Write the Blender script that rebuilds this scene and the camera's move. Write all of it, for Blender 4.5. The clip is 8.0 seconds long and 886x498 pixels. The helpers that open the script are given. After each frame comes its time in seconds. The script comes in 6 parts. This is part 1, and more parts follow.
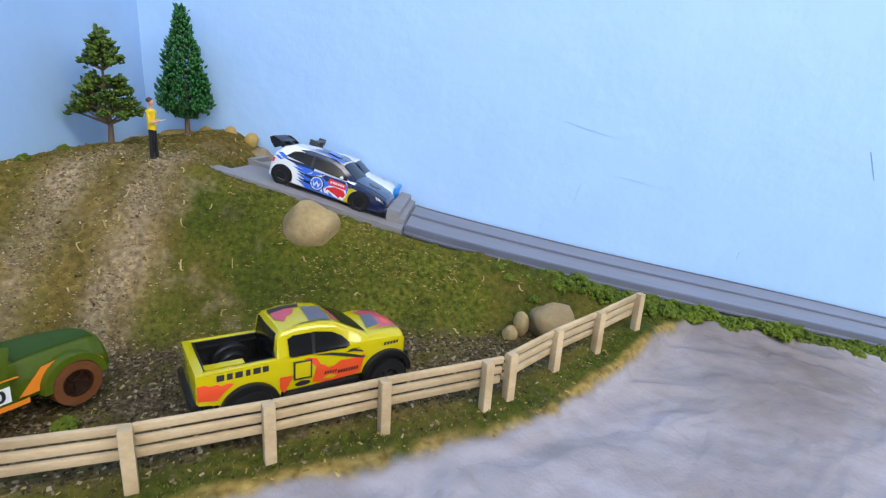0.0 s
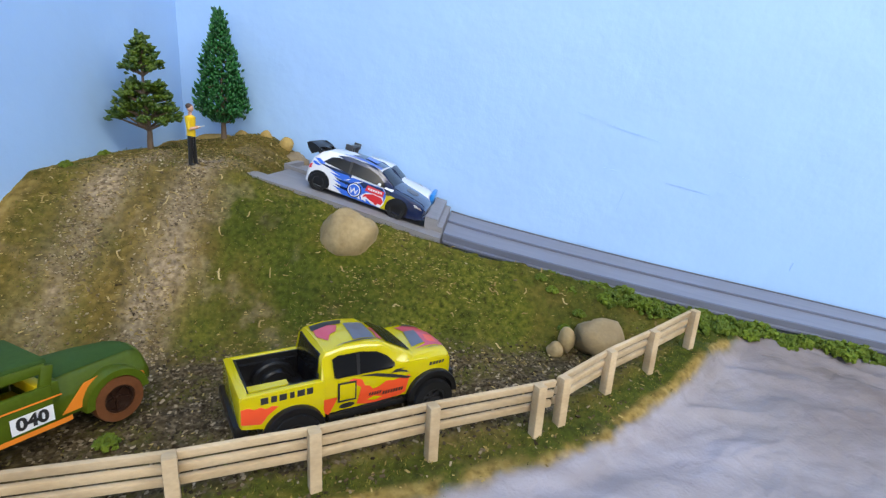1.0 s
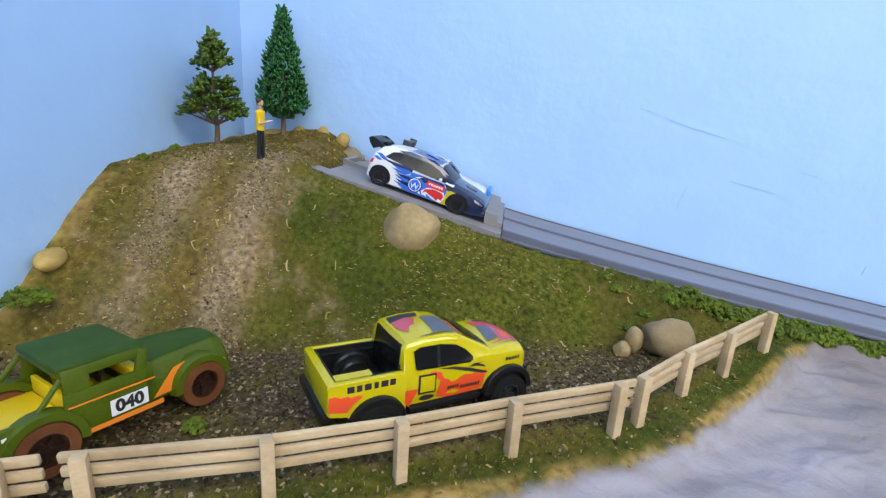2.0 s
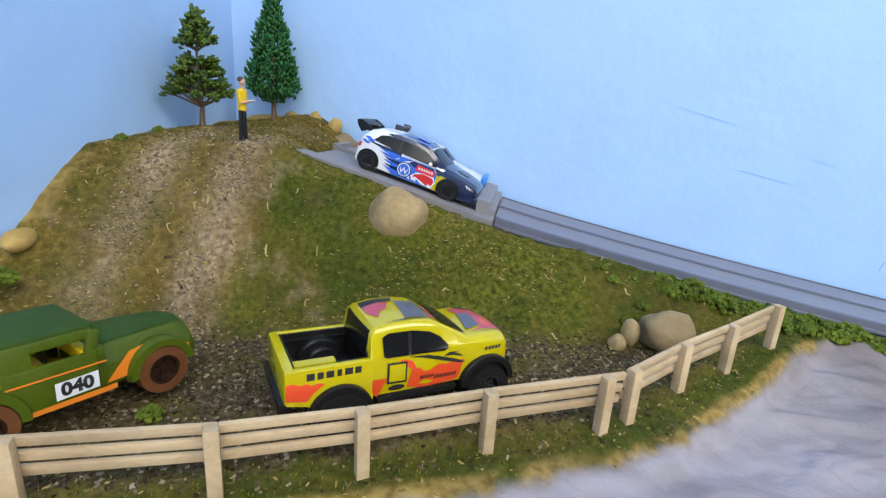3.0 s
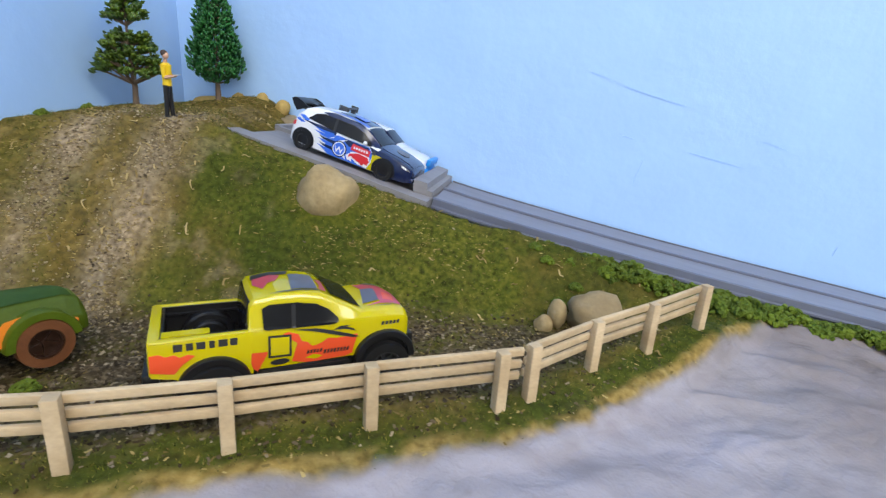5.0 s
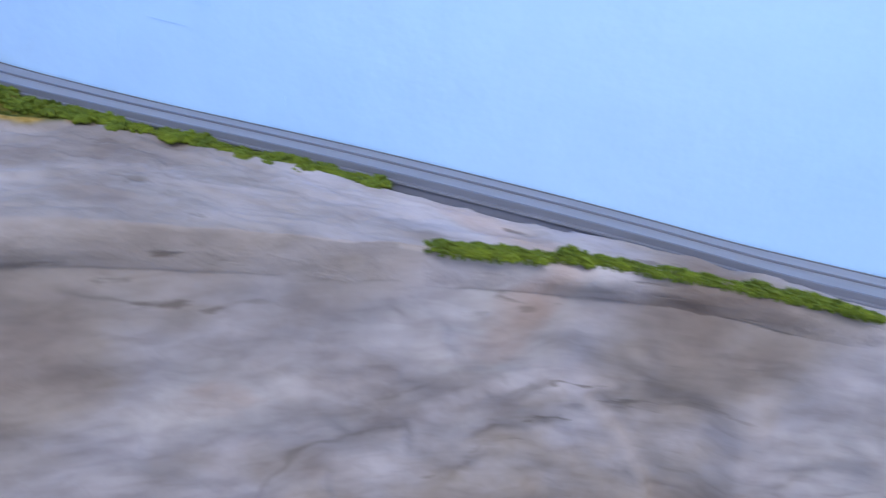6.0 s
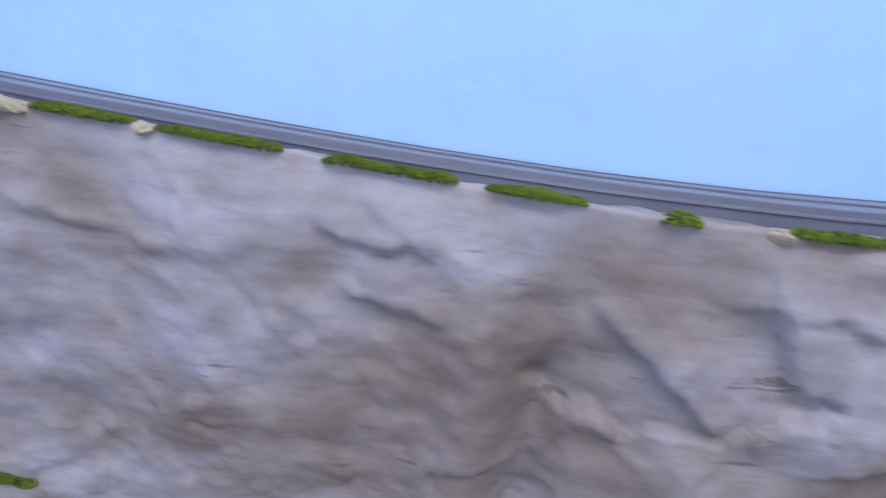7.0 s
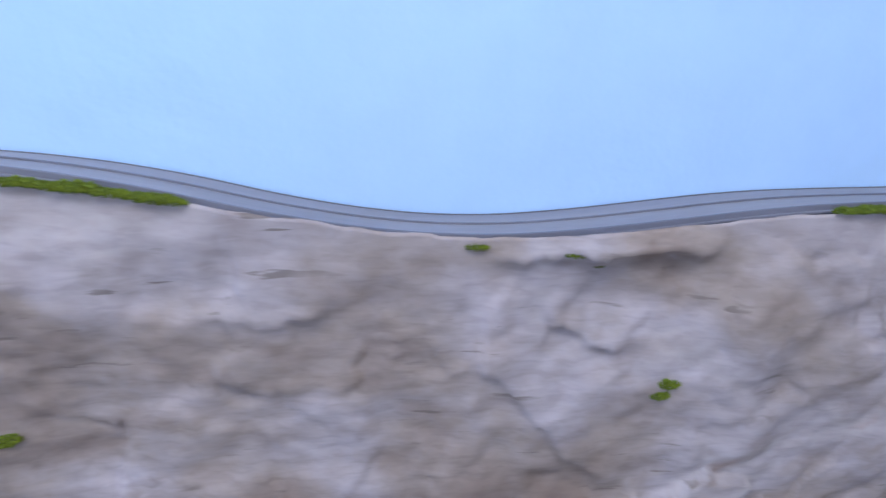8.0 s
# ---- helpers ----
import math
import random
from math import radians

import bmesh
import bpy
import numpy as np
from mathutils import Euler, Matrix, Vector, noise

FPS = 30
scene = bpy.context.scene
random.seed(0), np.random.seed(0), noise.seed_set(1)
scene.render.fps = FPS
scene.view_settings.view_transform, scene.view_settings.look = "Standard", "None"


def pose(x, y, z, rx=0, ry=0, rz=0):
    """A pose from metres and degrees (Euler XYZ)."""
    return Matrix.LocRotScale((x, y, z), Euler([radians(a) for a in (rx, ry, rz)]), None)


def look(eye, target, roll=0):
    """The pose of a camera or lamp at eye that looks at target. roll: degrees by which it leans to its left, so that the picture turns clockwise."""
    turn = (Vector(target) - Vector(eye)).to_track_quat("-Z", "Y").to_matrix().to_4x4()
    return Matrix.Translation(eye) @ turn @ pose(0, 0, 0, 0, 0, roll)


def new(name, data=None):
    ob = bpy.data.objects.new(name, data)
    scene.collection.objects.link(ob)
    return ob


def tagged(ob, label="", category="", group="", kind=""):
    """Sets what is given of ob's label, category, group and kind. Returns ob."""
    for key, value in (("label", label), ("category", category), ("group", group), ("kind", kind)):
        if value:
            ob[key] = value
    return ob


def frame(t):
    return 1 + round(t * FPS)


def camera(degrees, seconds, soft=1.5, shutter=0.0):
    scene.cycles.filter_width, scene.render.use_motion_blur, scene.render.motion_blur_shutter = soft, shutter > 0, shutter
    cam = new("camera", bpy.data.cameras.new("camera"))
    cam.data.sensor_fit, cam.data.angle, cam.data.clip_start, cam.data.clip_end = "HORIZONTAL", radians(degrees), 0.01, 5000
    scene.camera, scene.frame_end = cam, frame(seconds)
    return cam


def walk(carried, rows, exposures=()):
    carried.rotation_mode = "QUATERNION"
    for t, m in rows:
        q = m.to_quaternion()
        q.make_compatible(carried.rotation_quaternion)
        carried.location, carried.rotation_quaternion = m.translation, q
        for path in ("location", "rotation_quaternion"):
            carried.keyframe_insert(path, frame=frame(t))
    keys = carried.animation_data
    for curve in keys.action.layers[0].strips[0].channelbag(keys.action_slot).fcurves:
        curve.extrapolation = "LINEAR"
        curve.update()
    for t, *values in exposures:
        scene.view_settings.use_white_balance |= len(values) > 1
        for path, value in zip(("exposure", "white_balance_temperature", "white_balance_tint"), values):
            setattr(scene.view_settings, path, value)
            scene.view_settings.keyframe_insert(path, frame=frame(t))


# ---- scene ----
cam = camera(85.3, 8.0, soft=1.3, shutter=0.12)
PATH = [
    (0, pose(-0.00006, 0.00007, 0.12001, 68.225, -7.589, 2.984)),
    (0.5, pose(0.00051, 0.01024, 0.12521, 68.072, -7.396, 4.046)),
    (1, pose(-0.01012, 0.00943, 0.12110, 67.680, -7.182, 5.675)),
    (1.5, pose(-0.02723, 0.00582, 0.11696, 67.470, -7.031, 7.546)),
    (1.7, pose(-0.02922, 0.00655, 0.11681, 67.266, -6.936, 8.240)),
    (2.8, pose(-0.01411, 0.01358, 0.11328, 67.174, -6.704, 10.470)),
    (3, pose(-0.01564, 0.01744, 0.10867, 66.909, -6.804, 10.625)),
    (3.5, pose(-0.01518, 0.02761, 0.10024, 66.719, -6.999, 10.853)),
    (4, pose(-0.00549, 0.02803, 0.10174, 66.710, -7.000, 10.776)),
    (4.5, pose(-0.00425, 0.02672, 0.10295, 66.646, -7.072, 10.587)),
    (5, pose(0.01525, 0.02541, 0.10284, 66.646, -7.060, 10.515)),
    (5.1, pose(0.02715, 0.02577, 0.09958, 66.786, -7.254, 10.308)),
    (5.2, pose(0.04483, 0.02534, 0.09583, 66.928, -7.283, 10.177)),
    (5.4, pose(0.09085, 0.02456, 0.08811, 67.006, -7.169, 10.223)),
    (5.6, pose(0.16508, 0.02260, 0.07933, 67.034, -6.706, 10.561)),
    (5.8, pose(0.26049, 0.01979, 0.07002, 67.119, -6.044, 10.988)),
    (6, pose(0.37006, 0.01647, 0.06068, 67.370, -5.333, 11.303)),
    (6.15, pose(0.45730, 0.01383, 0.05399, 67.735, -4.856, 11.346)),
    (6.3, pose(0.54560, 0.01123, 0.04781, 68.305, -4.495, 11.133)),
    (6.4, pose(0.60415, 0.00700, 0.03805, 69.222, -4.117, 10.645)),
    (6.5, pose(0.66062, 0.00767, 0.02850, 69.502, -4.368, 10.270)),
    (6.6, pose(0.71921, 0.00809, 0.02002, 69.476, -4.313, 9.947)),
    (6.7, pose(0.77386, 0.00946, 0.01170, 69.125, -4.397, 9.190)),
    (6.8, pose(0.82704, 0.01016, 0.00329, 68.704, -4.486, 8.467)),
    (6.9, pose(0.88129, 0.00928, -0.00387, 68.314, -4.494, 7.752)),
    (7, pose(0.94026, 0.00643, -0.00858, 68.151, -4.212, 7.022)),
    (7.1, pose(1.00186, 0.00479, -0.01289, 68.228, -4.302, 6.097)),
    (7.2, pose(1.06291, 0.00299, -0.01525, 68.317, -4.205, 4.481)),
    (7.3, pose(1.12390, 0.00083, -0.01714, 68.648, -4.098, 3.068)),
    (7.4, pose(1.18338, -0.00219, -0.01708, 69.027, -4.057, 1.337)),
    (7.5, pose(1.24633, -0.00766, -0.01349, 69.100, -4.105, 0.286)),
    (7.6, pose(1.31146, -0.01322, -0.00901, 69.045, -3.926, -0.716)),
    (7.7, pose(1.37733, -0.01570, -0.00610, 69.015, -3.731, -1.753)),
    (7.8, pose(1.44281, -0.01673, -0.00428, 69.000, -3.858, -3.231)),
    (7.9, pose(1.50610, -0.01621, -0.00401, 69.175, -3.735, -5.141)),
    (8, pose(1.57331, -0.01655, -0.00254, 69.125, -3.559, -6.220)),
]
walk(cam, PATH, [(0.0, 0.02, 6600, 8), (5.2, 0.04, 6700, 8), (6.4, -0.24, 5850, 14), (7.0, -0.18, 5850, 15), (7.4, -0.06, 5900, 14), (8.0, 0.02, 6000, 14)])

# ---------------------------------------------------------------- light
world = bpy.data.worlds.new("room_air")
scene.world = world
world.use_nodes = True
world.node_tree.nodes["Background"].inputs[0].default_value = (0.8, 0.9, 1.0, 1)
world.node_tree.nodes["Background"].inputs[1].default_value = 0.02


def area_lamp(name, m, sx, sy, watts, colour):
    data = bpy.data.lights.new(name, "AREA")
    data.shape, data.size, data.size_y, data.energy, data.color = "RECTANGLE", sx, sy, watts, colour
    ob = new(name, data)
    ob.matrix_world = m
    return ob


CEIL = 1.25
area_lamp("ceiling_lamp_light", look((1.05, -0.42, CEIL - 0.03), (1.05, 0.10, 0.0)), 2.6, 0.75, 57, (1.0, 0.96, 0.90))
# unseen fill lamp, added to brighten the surfaces that face the camera side
area_lamp("front_fill_light", look((0.7, -1.9, 0.6), (0.8, 0.3, 0.05)), 2.6, 0.9, 21, (0.95, 0.97, 1.0))


# ---------------------------------------------------------------- materials
def mat(name, base, rough=0.6, metal=0.0, coat=0.0, spec=0.5):
    m = bpy.data.materials.new(name)
    m.use_nodes = True
    b = m.node_tree.nodes["Principled BSDF"]
    b.inputs["Base Color"].default_value = (*base, 1)
    b.inputs["Roughness"].default_value = rough
    b.inputs["Metallic"].default_value = metal
    b.inputs["Coat Weight"].default_value = coat
    b.inputs["Specular IOR Level"].default_value = spec
    return m


def varied(name, stops, scale, rough=0.7, bump=0.3, bump_scale=None, detail=6.0, fine=None, stretch=(1, 1, 1), metal=0.0,
           coat=0.0, per_object=0.0, distort=0.0, bump_dist=0.001, spec=0.5, grain=0.2):
    """A noise-driven colour with a second, finer grain and relief. Scales are per metre."""
    m = mat(name, stops[0][1], rough, metal, coat, spec)
    t = m.node_tree
    N, L = t.nodes, t.links
    b = N["Principled BSDF"]
    co = N.new("ShaderNodeTexCoord")
    mp = N.new("ShaderNodeMapping")
    mp.inputs["Scale"].default_value = stretch
    L.new(co.outputs["Object"], mp.inputs["Vector"])
    n1 = N.new("ShaderNodeTexNoise")
    n1.inputs["Scale"].default_value = scale
    n1.inputs["Detail"].default_value = detail
    n1.inputs["Distortion"].default_value = distort
    L.new(mp.outputs[0], n1.inputs["Vector"])
    r = N.new("ShaderNodeValToRGB")
    e = r.color_ramp.elements
    while len(e) < len(stops):
        e.new(0.5)
    for k, (p, c) in zip(e, stops):
        k.position, k.color = p, (*c, 1)
    L.new(n1.outputs["Fac"], r.inputs["Fac"])
    out = r.outputs["Color"]
    n2 = N.new("ShaderNodeTexNoise")
    n2.inputs["Scale"].default_value = fine or scale * 9
    n2.inputs["Detail"].default_value = 4
    L.new(mp.outputs[0], n2.inputs["Vector"])
    mr = N.new("ShaderNodeMapRange")
    mr.inputs["To Min"].default_value, mr.inputs["To Max"].default_value = 1 - grain, 1 + grain
    L.new(n2.outputs["Fac"], mr.inputs["Value"])
    last = mr.outputs[0]
    if per_object:
        oi = N.new("ShaderNodeObjectInfo")
        m2 = N.new("ShaderNodeMapRange")
        m2.inputs["To Min"].default_value, m2.inputs["To Max"].default_value = 1 - per_object, 1 + per_object
        L.new(oi.outputs["Random"], m2.inputs["Value"])
        mu = N.new("ShaderNodeMath")
        mu.operation = "MULTIPLY"
        L.new(last, mu.inputs[0])
        L.new(m2.outputs[0], mu.inputs[1])
        last = mu.outputs[0]
    mx = N.new("ShaderNodeVectorMath")
    mx.operation = "SCALE"
    L.new(out, mx.inputs[0])
    L.new(last, mx.inputs["Scale"])
    L.new(mx.outputs[0], b.inputs["Base Color"])
    if bump:
        bm = N.new("ShaderNodeBump")
        bm.inputs["Strength"].default_value = bump
        bm.inputs["Distance"].default_value = bump_dist
        n3 = N.new("ShaderNodeTexNoise")
        n3.inputs["Scale"].default_value = bump_scale or scale * 4
        n3.inputs["Detail"].default_value = 5
        L.new(mp.outputs[0], n3.inputs["Vector"])
        L.new(n3.outputs["Fac"], bm.inputs["Height"])
        L.new(bm.outputs[0], b.inputs["Normal"])
    return m


M_WALL = varied("blue_wall_paint", [(0.3, (0.36, 0.575, 0.92)), (0.7, (0.39, 0.60, 0.94))], 5, rough=0.55, bump=0.45, bump_scale=38, fine=25, bump_dist=0.003, grain=0.06)
M_ROOM = varied("room_paint", [(0.3, (0.44, 0.43, 0.42)), (0.7, (0.50, 0.49, 0.48))], 3, rough=0.8, bump=0.1)
M_TRACK = varied("grey_track_plastic", [(0.3, (0.112, 0.124, 0.175)), (0.7, (0.140, 0.152, 0.205))], 30, rough=0.38, bump=0.05, stretch=(0.15, 1, 1))
M_LANE = varied("lilac_grey_lane_plastic", [(0.3, (0.172, 0.172, 0.210)), (0.7, (0.215, 0.212, 0.250))], 30, rough=0.42, bump=0.05, stretch=(0.15, 1, 1))
M_PAD = varied("light_grey_ramp_plastic", [(0.3, (0.215, 0.205, 0.215)), (0.7, (0.25, 0.24, 0.25))], 40, rough=0.5, bump=0.05, stretch=(0.2, 1, 1))
M_WOOD = varied("pale_raw_wood", [(0.3, (0.40, 0.290, 0.165)), (0.7, (0.55, 0.42, 0.26))], 120, rough=0.75, bump=0.2, stretch=(0.2, 1, 1), per_object=0.08)
M_STONE = varied("tan_pebble", [(0.3, (0.26, 0.185, 0.085)), (0.7, (0.42, 0.315, 0.16))], 60, rough=0.8, bump=0.8, bump_scale=200, fine=420, per_object=0.1, grain=0.32)
M_MOSS = varied("green_moss", [(0.3, (0.045, 0.078, 0.002)), (0.7, (0.120, 0.165, 0.005))], 180, rough=0.9, bump=0.6, bump_scale=900, per_object=0.15)


ROCK_STOPS = [(0.32, (0.185, 0.150, 0.140)), (0.43, (0.250, 0.220, 0.222)), (0.53, (0.300, 0.284, 0.328)), (0.62, (0.330, 0.314, 0.350)), (0.70, (0.315, 0.250, 0.243))]


def ground_material():
    """Turf, bare earth, gravel and rock, mixed by the masks that the ground mesh carries."""
    m = mat("turf_gravel_and_rock", (0.1, 0.12, 0.03), 0.9, spec=0.2)
    t = m.node_tree
    N, L = t.nodes, t.links
    b = N["Principled BSDF"]
    co = N.new("ShaderNodeTexCoord")

    def noise_ramp(scale, stops, detail=6, distort=0.0):
        n = N.new("ShaderNodeTexNoise")
        n.inputs["Scale"].default_value, n.inputs["Detail"].default_value, n.inputs["Distortion"].default_value = scale, detail, distort
        L.new(co.outputs["Object"], n.inputs["Vector"])
        r = N.new("ShaderNodeValToRGB")
        e = r.color_ramp.elements
        while len(e) < len(stops):
            e.new(0.5)
        for k, (p, c) in zip(e, stops):
            k.position, k.color = p, (*c, 1)
        L.new(n.outputs["Fac"], r.inputs["Fac"])
        return r.outputs["Color"]

    def mix(a, c, fac):
        x = N.new("ShaderNodeMix")
        x.data_type = "RGBA"
        L.new(fac, x.inputs[0])
        L.new(a, x.inputs[6])
        L.new(c, x.inputs[7])
        return x.outputs[2]

    def mask(name):
        a = N.new("ShaderNodeAttribute")
        a.attribute_name = name
        return a.outputs["Fac"]

    turf = noise_ramp(420, [(0.28, (0.020, 0.024, 0.002)), (0.45, (0.060, 0.070, 0.006)), (0.6, (0.108, 0.112, 0.012)), (0.8, (0.19, 0.155, 0.032))])
    lush = noise_ramp(380, [(0.28, (0.008, 0.015, 0.001)), (0.45, (0.026, 0.042, 0.003)), (0.6, (0.048, 0.064, 0.005)), (0.8, (0.11, 0.100, 0.018))])
    sand = noise_ramp(300, [(0.28, (0.11, 0.075, 0.018)), (0.5, (0.24, 0.165, 0.048)), (0.75, (0.36, 0.265, 0.095))])
    tone = noise_ramp(26, [(0.30, (0.72, 0.74, 0.70)), (0.5, (1, 1, 1)), (0.70, (1.22, 1.16, 1.05))], 4, 0.4)
    earth = noise_ramp(330, [(0.25, (0.040, 0.027, 0.006)), (0.5, (0.120, 0.083, 0.017)), (0.75, (0.23, 0.160, 0.044))])
    gravel = noise_ramp(520, [(0.25, (0.012, 0.008, 0.004)), (0.5, (0.064, 0.045, 0.025)), (0.75, (0.19, 0.145, 0.088))], 8)
    dust = noise_ramp(420, [(0.28, (0.085, 0.064, 0.042)), (0.48, (0.22, 0.168, 0.110)), (0.62, (0.32, 0.250, 0.165)), (0.8, (0.46, 0.37, 0.24))], 8)
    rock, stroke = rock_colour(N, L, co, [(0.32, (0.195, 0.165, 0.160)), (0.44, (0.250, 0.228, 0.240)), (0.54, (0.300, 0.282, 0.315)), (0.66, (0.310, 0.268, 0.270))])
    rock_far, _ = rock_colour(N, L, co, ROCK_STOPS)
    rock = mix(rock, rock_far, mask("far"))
    col = mix(turf, lush, mask("lush"))
    col = mix(col, earth, mask("earth"))
    col = mix(col, gravel, mask("gravel"))
    col = mix(col, dust, mask("dust"))
    col = mix(col, sand, mask("sand"))
    x = N.new("ShaderNodeMix")
    x.data_type, x.blend_type = "RGBA", "MULTIPLY"
    x.inputs[0].default_value = 1.0
    L.new(col, x.inputs[6])
    L.new(tone, x.inputs[7])
    col = mix(x.outputs[2], rock, mask("rock"))
    L.new(col, b.inputs["Base Color"])
    n = N.new("ShaderNodeTexNoise")
    n.inputs["Scale"].default_value, n.inputs["Detail"].default_value = 700, 6
    L.new(co.outputs["Object"], n.inputs["Vector"])
    bp = N.new("ShaderNodeBump")
    bp.inputs["Strength"].default_value, bp.inputs["Distance"].default_value = 0.5, 0.0008
    L.new(n.outputs["Fac"], bp.inputs["Height"])
    n = N.new("ShaderNodeTexNoise")
    n.inputs["Scale"].default_value, n.inputs["Detail"].default_value, n.inputs["Distortion"].default_value = 75, 7, 0.6
    L.new(co.outputs["Object"], n.inputs["Vector"])
    b2 = N.new("ShaderNodeBump")
    b2.inputs["Distance"].default_value = 0.003
    k = N.new("ShaderNodeMath")
    k.operation = "MULTIPLY"
    k.inputs[1].default_value = 0.55
    L.new(mask("rock"), k.inputs[0])
    L.new(k.outputs[0], b2.inputs["Strength"])
    L.new(n.outputs["Fac"], b2.inputs["Height"])
    L.new(bp.outputs[0], b2.inputs["Normal"])
    b3 = N.new("ShaderNodeBump")
    b3.inputs["Distance"].default_value = 0.020
    k = N.new("ShaderNodeMath")
    k.operation = "MULTIPLY"
    k.inputs[1].default_value = 0.42
    L.new(mask("rock"), k.inputs[0])
    L.new(k.outputs[0], b3.inputs["Strength"])
    L.new(stroke, b3.inputs["Height"])
    L.new(b2.outputs[0], b3.inputs["Normal"])
    L.new(b3.outputs[0], b.inputs["Normal"])
    return m


def rock_colour(N, L, co, stops):
    """Big soft colour patches, finer mottling, soft darker bands and small darker chips in rows."""
    def tex(scale, stretch, detail, distort):
        mp = N.new("ShaderNodeMapping")
        mp.inputs["Scale"].default_value = stretch
        L.new(co.outputs["Object"], mp.inputs["Vector"])
        n = N.new("ShaderNodeTexNoise")
        n.inputs["Scale"].default_value, n.inputs["Detail"].default_value, n.inputs["Distortion"].default_value = scale, detail, distort
        L.new(mp.outputs[0], n.inputs["Vector"])
        return n.outputs["Fac"]

    def ramp(fac, some):
        r = N.new("ShaderNodeValToRGB")
        e = r.color_ramp.elements
        while len(e) < len(some):
            e.new(0.5)
        for k, (p, c) in zip(e, some):
            k.position, k.color = p, (*c, 1)
        L.new(fac, r.inputs["Fac"])
        return r.outputs["Color"]

    def times(a, c):
        x = N.new("ShaderNodeMix")
        x.data_type, x.blend_type = "RGBA", "MULTIPLY"
        x.inputs[0].default_value = 1.0
        L.new(a, x.inputs[6])
        L.new(c, x.inputs[7])
        return x.outputs[2]

    col = ramp(tex(6.5, (1, 1, 1.2), 5, 0.4), stops)
    col = times(col, ramp(tex(30, (0.7, 1, 1.3), 6, 0.3), [(0.32, (0.83, 0.80, 0.79)), (0.5, (1, 1, 1)), (0.70, (1.14, 1.14, 1.17))]))
    col = times(col, ramp(tex(120, (0.45, 1, 1.7), 5, 0.5), [(0.34, (0.89, 0.88, 0.88)), (0.5, (1, 1, 1)), (0.68, (1.08, 1.08, 1.09))]))
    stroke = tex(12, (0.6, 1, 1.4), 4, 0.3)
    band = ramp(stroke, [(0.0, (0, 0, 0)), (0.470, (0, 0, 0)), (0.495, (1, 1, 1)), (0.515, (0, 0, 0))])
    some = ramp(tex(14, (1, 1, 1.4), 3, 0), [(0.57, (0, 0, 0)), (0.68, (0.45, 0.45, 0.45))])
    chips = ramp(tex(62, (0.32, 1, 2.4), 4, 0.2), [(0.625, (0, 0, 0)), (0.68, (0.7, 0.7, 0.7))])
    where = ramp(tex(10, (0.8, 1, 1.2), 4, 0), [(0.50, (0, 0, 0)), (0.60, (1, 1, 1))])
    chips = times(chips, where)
    # bands and chips take a darker colour; the chips also sink into the relief
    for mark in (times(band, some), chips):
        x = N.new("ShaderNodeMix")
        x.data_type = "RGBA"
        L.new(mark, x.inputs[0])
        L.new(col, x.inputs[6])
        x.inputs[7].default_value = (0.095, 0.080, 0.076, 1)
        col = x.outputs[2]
    less = N.new("ShaderNodeMath")
    less.operation = "SUBTRACT"
    L.new(stroke, less.inputs[0])
    cut = N.new("ShaderNodeMath")
    cut.operation = "MULTIPLY"
    cut.inputs[1].default_value = 0.12
    L.new(chips, cut.inputs[0])
    L.new(cut.outputs[0], less.inputs[1])
    stroke = less.outputs[0]
    return col, stroke


def rock_material():
    m = mat("painted_plaster_rock", (0.3, 0.3, 0.3), 0.72)
    N, L = m.node_tree.nodes, m.node_tree.links
    b = N["Principled BSDF"]
    co = N.new("ShaderNodeTexCoord")
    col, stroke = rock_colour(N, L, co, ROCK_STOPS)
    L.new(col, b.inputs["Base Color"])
    n = N.new("ShaderNodeTexNoise")
    n.inputs["Scale"].default_value, n.inputs["Detail"].default_value, n.inputs["Distortion"].default_value = 75, 7, 0.6
    L.new(co.outputs["Object"], n.inputs["Vector"])
    b1 = N.new("ShaderNodeBump")
    b1.inputs["Strength"].default_value, b1.inputs["Distance"].default_value = 0.26, 0.0026
    L.new(n.outputs["Fac"], b1.inputs["Height"])
    b2 = N.new("ShaderNodeBump")
    b2.inputs["Strength"].default_value, b2.inputs["Distance"].default_value = 0.12, 0.02
    L.new(stroke, b2.inputs["Height"])
    L.new(b1.outputs[0], b2.inputs["Normal"])
    L.new(b2.outputs[0], b.inputs["Normal"])
    return m


M_ROCK = rock_material()
M_GROUND = ground_material()


# ---------------------------------------------------------------- mesh helpers
def obj(name, verts, faces, material, parent=None, label="", smooth=False):
    me = bpy.data.meshes.new(name)
    me.from_pydata([tuple(v) for v in verts], [], faces)
    me.update()
    if smooth:
        me.polygons.foreach_set("use_smooth", [True] * len(me.polygons))
    if material:
        me.materials.append(material)
    ob = new(name, me)
    if parent:
        ob.parent = parent
    if label:
        ob["label"] = label
    return ob


def part(name, bm, material, parent=None, label="", smooth=True, angle=35):
    """Links a bmesh as one mesh object under a thing."""
    bmesh.ops.recalc_face_normals(bm, faces=bm.faces)
    me = bpy.data.meshes.new(name)
    bm.to_mesh(me)
    bm.free()
    if smooth:
        me.polygons.foreach_set("use_smooth", [True] * len(me.polygons))
        me.set_sharp_from_angle(angle=radians(angle))
    me.materials.append(material)
    ob = new(name, me)
    if parent:
        ob.parent = parent
    if label:
        ob["label"] = label
    return ob


